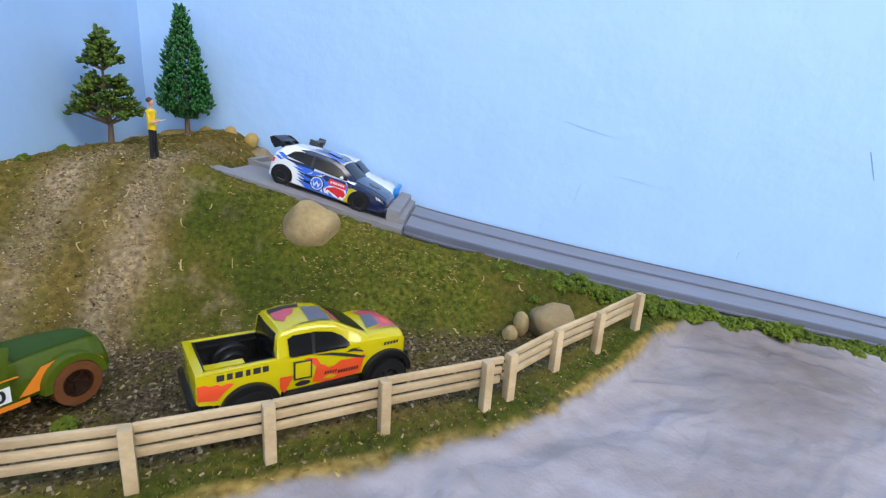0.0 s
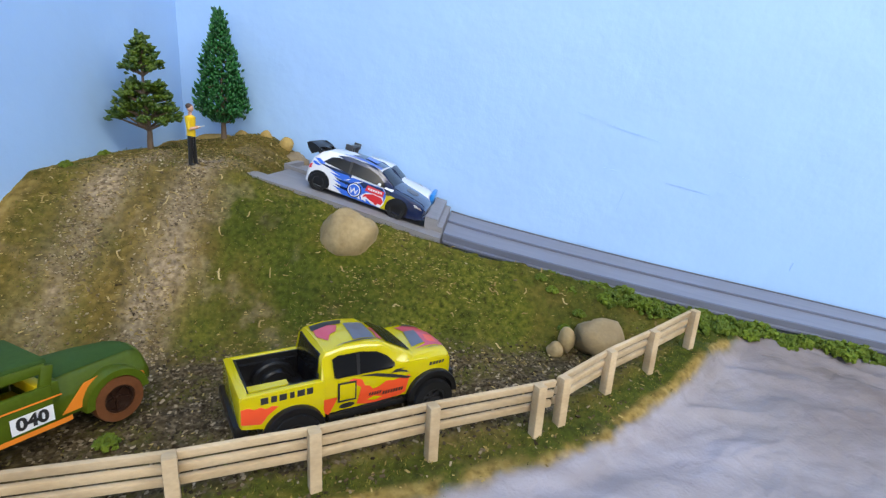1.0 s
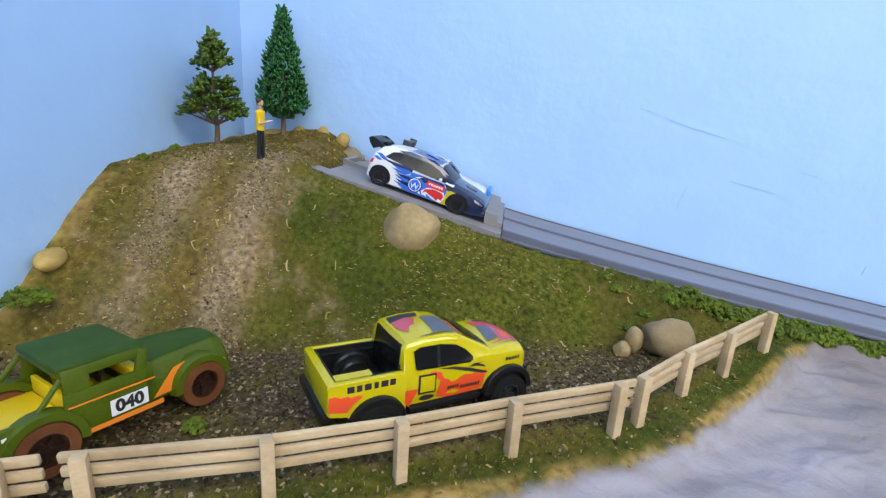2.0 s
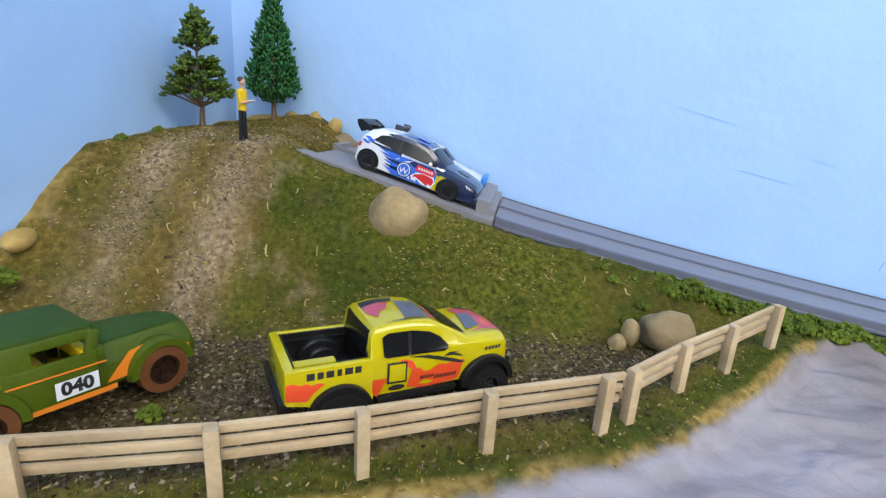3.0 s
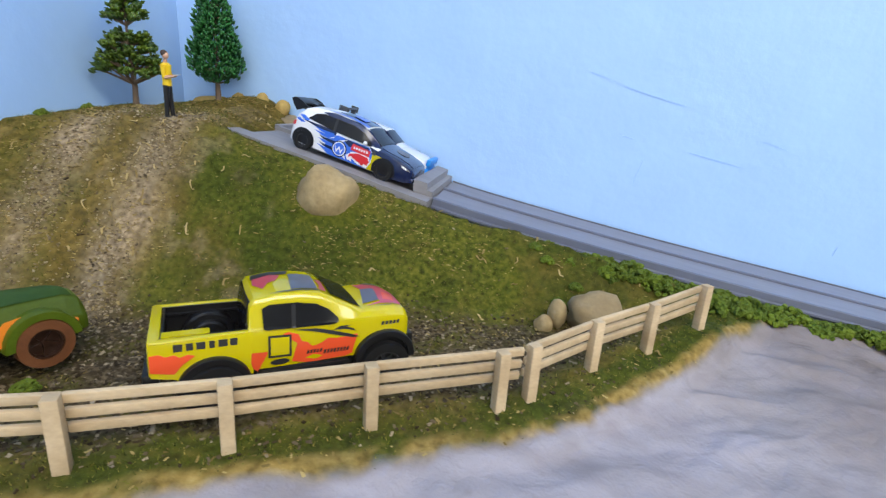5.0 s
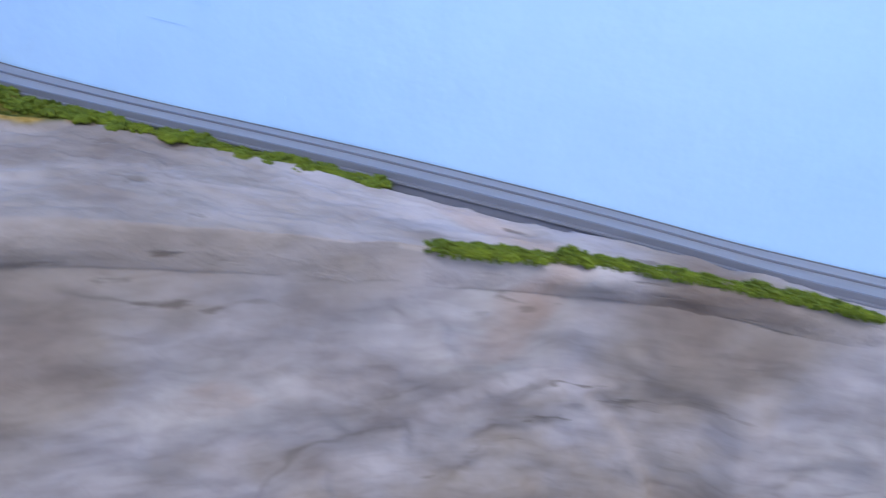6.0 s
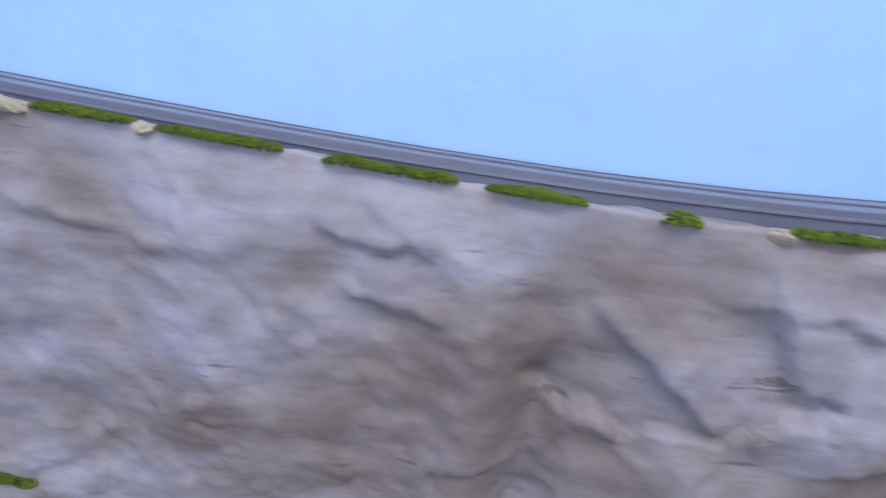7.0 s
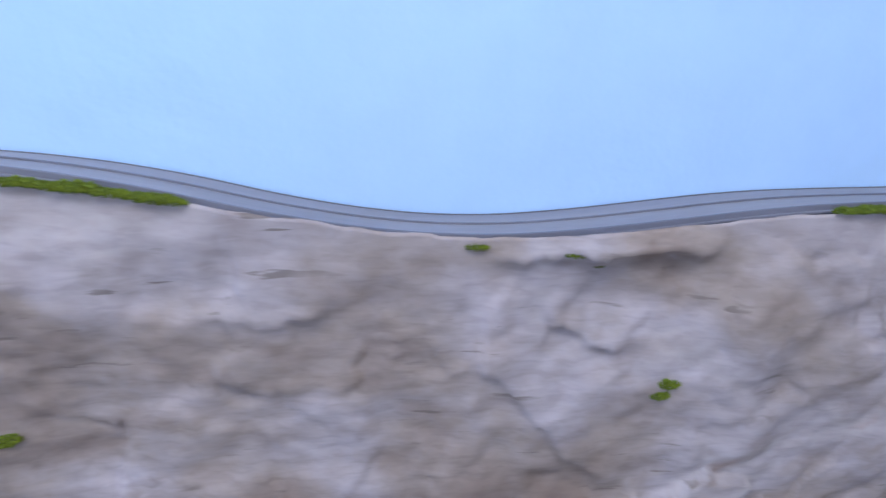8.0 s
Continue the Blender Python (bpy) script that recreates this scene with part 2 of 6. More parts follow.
def box(sx, sy, sz, m=Matrix(), bevel=0.0, bm=None):
    b = bmesh.new()
    bmesh.ops.create_cube(b, size=1, matrix=Matrix.Diagonal((sx, sy, sz, 1)))
    if bevel:
        bmesh.ops.bevel(b, geom=list(b.edges), offset=bevel, segments=2, affect="EDGES", profile=0.6)
    bmesh.ops.transform(b, matrix=m, verts=b.verts)
    if bm is None:
        return b
    me = bpy.data.meshes.new("tmp")
    b.to_mesh(me)
    b.free()
    bm.from_mesh(me)
    bpy.data.meshes.remove(me)
    return bm


def grid_mesh(name, pts, material, parent=None, smooth=True, label=""):
    """pts: array (rows, cols, 3)."""
    r, c = pts.shape[:2]
    idx = np.arange(r * c).reshape(r, c)
    f = np.stack([idx[:-1, :-1], idx[:-1, 1:], idx[1:, 1:], idx[1:, :-1]], -1).reshape(-1, 4)
    return obj(name, pts.reshape(-1, 3), f.tolist(), material, parent, label, smooth)


def fbm(x, y, z=0.0, octaves=5, gain=0.5):
    """Smooth value noise on arrays, about -1 to 1."""
    out, amp = np.zeros(np.broadcast(x, y).shape), 1.0
    x, y = np.asarray(x, float) + 31.7 * z, np.asarray(y, float) - 17.3 * z
    for k in range(octaves):
        xi, yi = np.floor(x), np.floor(y)
        fx, fy = x - xi, y - yi
        fx, fy = fx * fx * fx * (fx * (6 * fx - 15) + 10), fy * fy * fy * (fy * (6 * fy - 15) + 10)

        def h(a, b):
            s = np.sin(a * 127.1 + b * 311.7 + k * 74.7) * 43758.5453
            return 2 * (s - np.floor(s)) - 1

        v = (h(xi, yi) * (1 - fx) + h(xi + 1, yi) * fx) * (1 - fy) + (h(xi, yi + 1) * (1 - fx) + h(xi + 1, yi + 1) * fx) * fy
        out = out + amp * v
        amp *= gain
        x, y = x * 2.03 + 5.1, y * 2.03 + 9.7
    return out / 1.6


def smooth(a, b, x):
    t = np.clip((np.asarray(x, float) - a) / (b - a), 0, 1)
    return t * t * (3 - 2 * t)


# ---------------------------------------------------------------- plan
WALL_Y, WALL_X = 0.3225, -0.209
TILT = 0.115                                   # the track leans a little towards the wall
BACK = 0.3206                                  # back edge of the track
TRACK_X = np.array([-0.16, -0.13, -0.068, -0.0235, 0.01, 0.045, 0.10, 0.156, 0.20, 0.27, 0.33, 0.40, 0.45, 0.50, 0.60, 0.70, 0.80, 0.90, 1.0, 1.1, 1.2,
                    1.3, 1.35, 1.4, 1.45, 1.5, 1.55, 1.6, 1.65, 1.7, 1.75, 1.8, 1.85, 1.9, 2.0, 2.2, 2.6])
TRACK_Z = np.array([0.0475, 0.0425, 0.0315, 0.022, 0.0178, 0.0138, 0.0082, 0.0034, 0.0000, -0.0060, -0.0120, -0.0195, -0.0255, -0.0325, -0.0415, -0.0505, -0.0585, -0.0655, -0.0705, -0.0725, -0.0712,
                    -0.070, -0.0712, -0.0755, -0.083, -0.0935, -0.101, -0.105, -0.1045, -0.0995, -0.0925, -0.085, -0.079, -0.0755, -0.070, -0.062, -0.05])
_fx = np.linspace(-0.16, 2.6, 1381)
_fz = np.interp(_fx, TRACK_X, TRACK_Z)
_k = np.exp(-0.5 * (np.arange(-24, 25) / 8.0) ** 2)
_fs = np.convolve(np.pad(_fz, 24, mode="reflect", reflect_type="odd"), _k / _k.sum(), "valid")


def track_z(x, y=BACK):
    return np.interp(x, _fx, _fs) + (BACK - np.asarray(y)) * TILT


RAIL_Y = 0.2505                                # outer face of the front rail
PAD_Y = 0.2400                                 # front edge of the start ramp
GATE_X = -0.0235


def base_y(x):                                 # foot of the grassy slope
    return np.interp(x, [-0.21, -0.155, -0.10, -0.033, 0.034, 0.07, 0.12], [0.118, 0.145, 0.165, 0.185, 0.198, 0.205, 0.215])


def top_y(x):
    return np.interp(x, [-0.21, -0.15, -0.11, -0.02, 0.05, 0.10, 0.16], [0.205, 0.226, 0.238, 0.240, 0.240, 0.240, 0.245])


def top_z(x):
    return np.interp(x, [-0.21, -0.19, -0.165, -0.13, -0.12, -0.0235, 0.02, 0.05, 0.10, 0.16, 0.3], [0.0480, 0.0520, 0.0548, 0.0545, 0.0505, 0.0305, 0.0265, 0.0225, 0.014, 0.009, -0.004])


FENCE_X = [-0.200, -0.1235, -0.1085, -0.0714, -0.0409, -0.0106, 0.0226, 0.0314, 0.0517, 0.0736, 0.0970]
FENCE_Y = [0.034, 0.0690, 0.0755, 0.0905, 0.1058, 0.1230, 0.1398, 0.1463, 0.1672, 0.1868, 0.2071]


def fence_z(x):
    return np.interp(x, [-0.2, -0.13, -0.07, 0.0, 0.0314, 0.0517, 0.0736, 0.0970], [0.002, 0.0040, 0.0052, 0.0060, 0.0072, 0.0078, 0.0085, 0.0110])


def rock_line(x):                              # where the turf ends and the bare rock begins
    return np.interp(x, [-0.21, -0.13, -0.045, 0.0, 0.045, 0.076, 0.117, 0.14, 0.30], [0.03, 0.050, 0.0915, 0.1125, 0.1405, 0.172, 0.216, 0.238, 0.26])


def land_z(x, y):
    """Height of the turf and the rock shelf."""
    x, y = np.broadcast_arrays(np.asarray(x, float), np.asarray(y, float))
    fy = np.interp(x, FENCE_X, FENCE_Y)
    flat = np.interp(x, [-0.2, -0.13, -0.09, -0.045, 0.0, 0.05, 0.1], [-0.002, -0.0012, 0.0012, 0.0050, 0.0056, 0.005, 0.009])
    flat = flat - np.clip(0.15 * (y - fy - 0.020), -0.001, 0.006)
    w = smooth(0.014, 0.003, np.abs(y - fy))
    flat = flat * (1 - w) + (fence_z(x) + 0.0004) * w
    yb, yt = base_y(x), top_y(x)
    s = np.clip((y - yb) / (yt - yb), 0, 1.0)
    s = s * s * (3 - 2 * s) * 0.55 + 0.45 * s ** 1.3
    z = flat + (top_z(x) - flat) * s
    z = np.where(y > yt, np.minimum(z, top_z(x)), z)
    shelf = 0.004 - 0.05 * np.clip(rock_line(x) - y, 0, None)
    w = smooth(0.004, -0.010, y - rock_line(x))
    z = z * (1 - w) + shelf * w
    # the shelf goes on along the track
    along = smooth(0.10, 0.16, x)
    z = z * (1 - along) + along * np.minimum(track_z(x, RAIL_Y) - 0.004, shelf + 0.004)
    # the knoll in the corner
    k = np.exp(-(((x + 0.152) / 0.026) ** 2 + ((y - 0.312) / 0.020) ** 2))
    dip = smooth(0.25, 0.28, y) * smooth(-0.150, -0.124, x)
    z = np.where(x < -0.11, z + 0.0016 * k - 0.003 * smooth(0.25, 0.28, y) * (1 - k) - 0.008 * dip, z)
    return z


def land_rough(x, y):
    bare = smooth(0.002, -0.012, y - rock_line(x))
    swirl = fbm(x * 9, y * 12, 61, 3)
    ridge = 1 - np.abs(fbm(x * 24 + 1.5 * swirl, y * 38 + 1.2 * swirl, 62, 4))
    return land_z(x, y) + (1 - 0.6 * bare) * (0.0011 * fbm(x * 70, y * 70, 1) + 0.0006 * fbm(x * 260, y * 260, 2, 3)) + bare * (0.0042 * (ridge - 0.75) + 0.0026 * swirl)


# ---------------------------------------------------------------- the room
def slab(name, sx, sy, sz, m, material, label):
    ob = part(name, box(sx, sy, sz, m), material, smooth=False)
    return tagged(ob, label, "wall" if "wall" in name else name.split("_")[0], kind="structure")


slab("wall_north", 4.16, 0.1, 2.3, pose(1.82, WALL_Y + 0.05, 0.15), M_WALL, "sky-blue painted wall with fine scratches behind the track")
slab("wall_west", 0.1, 2.6, 2.3, pose(WALL_X - 0.05, WALL_Y - 1.3, 0.15), M_WALL, "sky-blue painted wall beside the hill")
slab("wall_east", 0.1, 2.6, 2.3, pose(3.85, WALL_Y - 1.3, 0.15), M_ROOM, "plain off-white room wall")
slab("wall_south", 4.2, 0.1, 2.3, pose(1.82, -2.3, 0.15), M_ROOM, "plain off-white room wall")
slab("ceiling", 4.3, 2.8, 0.1, pose(1.8, -0.95, CEIL + 0.05), M_ROOM, "plain white ceiling")
slab("floor", 4.3, 2.8, 0.1, pose(1.8, -0.95, -0.95), M_ROOM, "plain pale floor of the room")

M_MARK = mat("scratch_in_paint", (0.31, 0.505, 0.84), 0.6)
north = bpy.data.objects["wall_north"]
for a, c, w in (((0.0842, 0.0400), (0.0862, 0.0545), 0.00028), ((0.045, 0.0975), (0.056, 0.0953), 0.00009), ((0.066, 0.0925), (0.078, 0.090), 0.00012), ((0.078, 0.090), (0.100, 0.0865), 0.00012),
                ((0.110, 0.062), (0.122, 0.0605), 0.00025), ((0.122, 0.0605), (0.140, 0.0582), 0.00016), ((0.145, 0.074), (0.160, 0.0712), 0.00012),
                ((0.070, 0.066), (0.078, 0.065), 0.0002), ((0.205, 0.016), (0.2055, 0.022), 0.0003), ((0.262, 0.100), (0.272, 0.083), 0.00016)):
    d = Vector((c[0] - a[0], 0, c[1] - a[1]))
    m = Matrix.Translation(((a[0] + c[0]) / 2, WALL_Y - 0.0002, (a[1] + c[1]) / 2)) @ d.to_track_quat("X", "Z").to_matrix().to_4x4()
    part("scratch", box(d.length, 0.0004, w, m), M_MARK, north)

# ---------------------------------------------------------------- hill and rock shelf
def cliff_y(x):
    return np.interp(x, [-0.21, 0.0, 0.10, 0.20, 0.30, 0.40, 0.50, 0.65, 0.75, 0.95, 1.08, 1.24, 1.38, 1.47, 1.63, 1.70, 1.9, 2.6],
                     [0.030, 0.075, 0.090, 0.115, 0.165, 0.208, 0.217, 0.217, 0.225, 0.225, 0.221, 0.229, 0.238, 0.240, 0.243, 0.244, 0.244, 0.244])


def edge_z(x):                                 # top edge of the cliff
    z = track_z(x) + np.interp(x, [0.3, 0.5, 0.6, 0.75, 0.85, 0.95, 1.1, 1.25, 1.38, 1.47, 1.54, 1.6, 1.8, 2.6], [0.000, 0.0112, 0.0078, 0.0066, 0.0060, 0.0042, 0.0025, 0.002, 0.0045, 0.0085, 0.0125, 0.0105, 0.006, 0.006])
    w = smooth(0.30, 0.44, x)
    return land_z(x, cliff_y(x)) * (1 - w) + z * w


hx = np.concatenate([np.arange(WALL_X, 0.30, 0.0014), np.arange(0.30, 0.54, 0.003)])
hy = np.concatenate([-np.linspace(1, 0.1, 8), np.arange(0.0, 1.0001, 1 / 190)])
X = np.broadcast_to(hx[None], (len(hy), len(hx)))
lip = np.clip(-hy, 0, 1)[:, None]                # the shelf rolls over into the rock face
Y = cliff_y(X) + (WALL_Y - cliff_y(X)) * np.clip(hy, 0, 1)[:, None]
Z = land_rough(X, Y) + edge_z(X) - land_z(X, cliff_y(X)) - 0.016 * lip ** 1.6
Z = np.where(X > 0.3, np.minimum(Z, edge_z(X) + 0.0015), Z) - 0.006 * smooth(0.47, 0.535, X)
Y = Y - (0.0035 + 0.006 * fbm(X * 26, X * 0, 41, 3)) * np.sin(np.pi * np.clip(lip * 0.9, 0, 1))
under = smooth(PAD_Y - 0.003, PAD_Y + 0.001, Y) * smooth(-0.128, -0.122, X)
Z = np.where(under > 0.5, np.minimum(Z, track_z(X, Y) - 0.009), Z)
ground = tagged(grid_mesh("ground", np.stack([X, Y, Z], -1), M_GROUND), "model hillside of green turf, gravel ruts and bare rock", "ground", kind="structure")



def ruts(x, y):                                # two wheel ruts that climb the hill
    s = np.clip((y - 0.11) / 0.13, 0, 1.2)
    a = np.exp(-((x - (-0.170 - 0.004 * s)) / (0.0105 - 0.002 * s)) ** 2)
    b = np.exp(-((x - (-0.128 - 0.017 * s)) / (0.0105 - 0.002 * s)) ** 2)
    return np.clip(a + b, 0, 1) * smooth(0.262, 0.235, y)


def masks(x, y):
    n1, n2, n3 = fbm(x * 55, y * 55, 11, 4), fbm(x * 130, y * 130, 12, 4), fbm(x * 22, y * 22, 13, 3)
    yb = base_y(x)
    lot = smooth(yb + 0.012, yb - 0.010, y + 0.006 * n1)
    verge = smooth(0.016, 0.006, np.abs(y - np.interp(x, FENCE_X, FENCE_Y) + 0.004) + 0.004 * n1)
    rock = smooth(0.002, -0.004, y - rock_line(x) + 0.0035 * n1 + 0.002 * n2)
    rut = np.clip(ruts(x, y) * (0.85 + 0.6 * n1), 0, 1)
    gravel = np.clip(lot * (1 - 0.9 * verge) * smooth(0.09, 0.04, x + 0.01 * n1) * (0.75 + 0.5 * n2), 0, 1)
    earth = np.clip(0.72 * smooth(-0.115, -0.135, x + 0.01 * n1) + 0.35 * smooth(0.15, 0.5, n3) + 0.5 * lot + 0.25 * smooth(0.22, 0.25, y) + 0.3 * n2 - 0.6 * smooth(0.012, 0.004, np.abs(y - rock_line(x) - 0.010)), 0, 0.92)
    dust = np.clip(rut * (0.55 + 0.45 * smooth(-0.4, 0.3, n1 + 0.2)) * smooth(0.13, 0.16, y) + 0.30 * smooth(0.22, 0.50, n1 * 0.6 + n2 * 0.6) * smooth(-0.02, -0.10, x) * smooth(0.14, 0.17, y), 0, 1)
    far = smooth(0.20, 0.44, x + 0.05 * n3)
    sand = np.clip(smooth(0.0060, 0.0015, np.abs(y - rock_line(x) - 0.0015 + 0.003 * n1)) * smooth(-0.7, 0.1, n2) * 0.95 + smooth(0.010, 0.003, x - WALL_X + 0.003 * n1) * smooth(-0.5, 0.2, n2 + n1) * (y > 0.14) * 0.8, 0, 1)
    lush = np.clip(smooth(0.014, 0.004, np.abs(y - rock_line(x) - 0.010) + 0.004 * n1) * 0.9 + smooth(-0.128, -0.112, x + 0.006 * n1) * smooth(-0.03, -0.075, x + 0.02 * n3) * smooth(0.165, 0.185, y) * smooth(0.240, 0.215, y) * 0.75 + smooth(0.0, 0.04, x) * smooth(0.195, 0.215, y) * 0.6, 0, 1) * (0.8 + 0.35 * n1)
    return {"sand": sand, "lush": lush, "far": far, "rock": rock, "gravel": gravel, "earth": earth, "dust": dust}


for key, value in masks(X, Y).items():
    ground.data.attributes.new(key, "FLOAT", "POINT").data.foreach_set("value", np.ascontiguousarray(value.ravel(), np.float32))

def facets(x, z, size, seed):
    """Tilted flakes with stepped borders, as broken rock has."""
    x, z = x / size + 0.35 * fbm(x / size * 1.7, z / size * 1.7, seed, 3), z / size + 0.35 * fbm(x / size * 1.7 + 9, z / size * 1.7, seed + 1, 3)
    best, out = np.full(x.shape, 9.0), np.zeros(x.shape)

    def rand(a, b, k):
        s = np.sin(a * 127.1 + b * 311.7 + (seed + k) * 74.7) * 43758.5453
        return s - np.floor(s)

    for i in (-1, 0, 1):
        for j in (-1, 0, 1):
            a, b = np.floor(x) + i, np.floor(z) + j
            dx, dz = x - a - rand(a, b, 1), z - b - rand(a, b, 2)
            d = dx * dx + dz * dz
            h = 0.5 * (rand(a, b, 3) - 0.5) + 1.1 * (rand(a, b, 4) - 0.5) * dx + 1.1 * (rand(a, b, 5) - 0.4) * dz
            out = np.where(d < best, h, out)
            best = np.minimum(d, best)
    return out


rx = np.arange(WALL_X, 2.6, 0.003)
rv = np.concatenate([np.linspace(-0.22, 0, 12)[:-1], np.linspace(0, 1, 150) ** 1.05])
XX = np.broadcast_to(rx[None], (len(rv), len(rx)))
V = np.broadcast_to(rv[:, None], XX.shape)
cz, cy = edge_z(rx)[None], cliff_y(rx)[None]
depth = 0.55
down = np.clip(V, 0, 1) * depth
back = np.clip(-V, 0, 1) / 0.22
YY = cy + back * np.maximum(RAIL_Y + 0.003 - cy, 0.002)
ZZ = cz - down - back * 0.006 - np.where(V < 0, 0.010 * smooth(0.50, 0.44, rx)[None], 0)
amp = smooth(0.0, 0.05, down)
big = fbm(XX * 7, (ZZ) * 9, 3, 4)
rid = 1 - np.abs(fbm(XX * 11 + 0.6 * big, ZZ * 14, 5, 4))
fine_ = fbm(XX * 45, ZZ * 60, 7, 4)
flake = 0.0105 * facets(XX, ZZ, 0.15, 51) + 0.0034 * facets(XX, ZZ * 1.6, 0.06, 57)


def ledge(x0, z0, x1, z1, h, w):
    """A ledge that juts out above a line and falls back sharply below it."""
    dx, dz = x1 - x0, z1 - z0
    n = math.hypot(dx, dz)
    wob = 0.006 * fbm(XX * 60, ZZ * 60, 71, 3)
    u = ((XX - x0) * dx + (ZZ - z0) * dz) / n / n
    d = ((ZZ - z0) * dx - (XX - x0) * dz) / n + wob
    return h * np.where(d > 0, np.exp(-np.abs(d) / w), np.exp(-np.abs(d) / (0.12 * w))) * smooth(-0.12, 0.15, u) * smooth(1.12, 0.85, u)


def rib(x0, z0, x1, z1, h, w):
    """A rounded rib, or a gully where h is negative, that runs down the face."""
    dx, dz = x1 - x0, z1 - z0
    n = math.hypot(dx, dz)
    u = ((XX - x0) * dx + (ZZ - z0) * dz) / n / n
    d = ((ZZ - z0) * dx - (XX - x0) * dz) / n + 0.008 * fbm(XX * 30, ZZ * 30, 73, 3)
    return h * np.exp(-(d / w) ** 2) * smooth(-0.1, 0.25, u) * smooth(1.2, 0.9, u)


steps = np.zeros_like(XX)
for spec in ((1.640, -0.107, 1.700, -0.106, 0.005, 0.020), (1.690, -0.105, 1.780, -0.099, 0.009, 0.024), (1.676, -0.147, 1.728, -0.170, 0.007, 0.020),
             (0.858, -0.088, 0.915, -0.098, 0.006, 0.018), (0.866, -0.124, 0.925, -0.134, 0.007, 0.020), (1.000, -0.118, 1.075, -0.180, 0.008, 0.022), (0.700, -0.098, 0.800, -0.112, 0.005, 0.02),
             (1.055, -0.105, 1.150, -0.112, 0.005, 0.018), (1.120, -0.195, 1.220, -0.165, 0.006, 0.024), (1.10, -0.085, 1.17, -0.090, 0.004, 0.015),
             (1.46, -0.150, 1.54, -0.148, 0.004, 0.018), (1.30, -0.125, 1.38, -0.138, 0.004, 0.02)):
    steps = steps + ledge(*spec)
for spec in ((0.955, -0.085, 0.925, -0.34, 0.012, 0.024), (0.985, -0.15, 0.965, -0.34, -0.012, 0.012), (1.02, -0.10, 1.08, -0.30, 0.010, 0.03), (0.80, -0.13, 0.77, -0.32, 0.008, 0.035),
             (1.80, -0.12, 1.84, -0.26, 0.010, 0.03), (0.49, -0.07, 0.51, -0.20, 0.007, 0.02)):
    flake = flake + rib(*spec)
YY = YY - amp * (0.009 * big + 0.005 * (rid - 0.7) + flake) - smooth(0.0, 0.012, down) * steps - 0.0016 * fine_ * (0.3 + amp) - 0.02 * down
ZZ = ZZ + 0.0018 * fbm(XX * 60, XX * 0 + V * 8, 9, 3)
cliff = tagged(grid_mesh("cliff_rock", np.stack([XX, YY, ZZ], -1)[:, :, :], M_ROCK), "grey-brown sculpted plaster rock face under the track", "rock face", kind="structure")


def face_y(x, z):
    """Where the rock face stands at a place along the track and a height."""
    i = int(np.clip(round((x - rx[0]) / 0.003), 0, len(rx) - 1))
    j = 11 + int(np.argmin(np.abs(ZZ[11:, i] - z)))
    return float(YY[j, i])


part("cliff_base", box(2.9, 0.03, 0.75, pose(1.24, WALL_Y - 0.016, -0.56)), M_ROOM).parent = cliff

# ---------------------------------------------------------------- the track
def sweep(name, xs, profile, material, parent=None, label="", z0=track_z, closed=True):
    """profile: (y, height over the leaning deck) pairs, swept along the track."""
    p = np.array(profile)
    pts = np.stack([np.stack([xs, np.full_like(xs, y), z0(xs, y) + h], -1) for y, h in np.vstack([p, p[:1]] if closed else p)], 1)
    ob = grid_mesh(name, pts, material, parent, smooth=False, label=label)
    if closed:
        n = len(p)
        bm = bmesh.new()
        bm.from_mesh(ob.data)
        bmesh.ops.remove_doubles(bm, verts=bm.verts, dist=1e-6)
        bmesh.ops.holes_fill(bm, edges=[e for e in bm.edges if e.is_boundary], sides=0)
        bmesh.ops.recalc_face_normals(bm, faces=bm.faces)
        bm.to_mesh(ob.data)
        bm.free()
    return ob


track = tagged(new("race_track"), "grey plastic two-lane toy race track beside the wall", "race track")
xs = np.arange(GATE_X + 0.0006, 2.55, 0.008)
sweep("lane", xs, [(0.3195, 0), (0.2872, 0), (0.2872, -0.003), (0.3195, -0.003)], M_LANE, track)
sweep("lane", xs, [(0.2852, 0), (0.2545, 0), (0.2545, -0.003), (0.2852, -0.003)], M_LANE, track)
sweep("divider", xs, [(0.2872, -0.003), (0.2872, 0.0010), (0.2867, 0.0014), (0.2857, 0.0014), (0.2852, 0.0010), (0.2852, -0.003)], M_TRACK, track)
sweep("back_rail", xs, [(BACK, -0.003), (BACK, 0.0008), (BACK - 0.001, 0.0008), (BACK - 0.0011, -0.003)], M_TRACK, track)
sweep("front_rail", xs, [(y - 0.015, h) for y, h in [(0.2695, -0.003), (0.2692, 0.0008), (0.2684, 0.0013), (0.2674, 0.0013), (0.2667, 0.0008), (0.2664, -0.0024), (0.2650, -0.0030), (0.2648, -0.0040), (0.2660, -0.0046), (0.2660, -0.018), (0.2695, -0.018)]], M_TRACK, track)

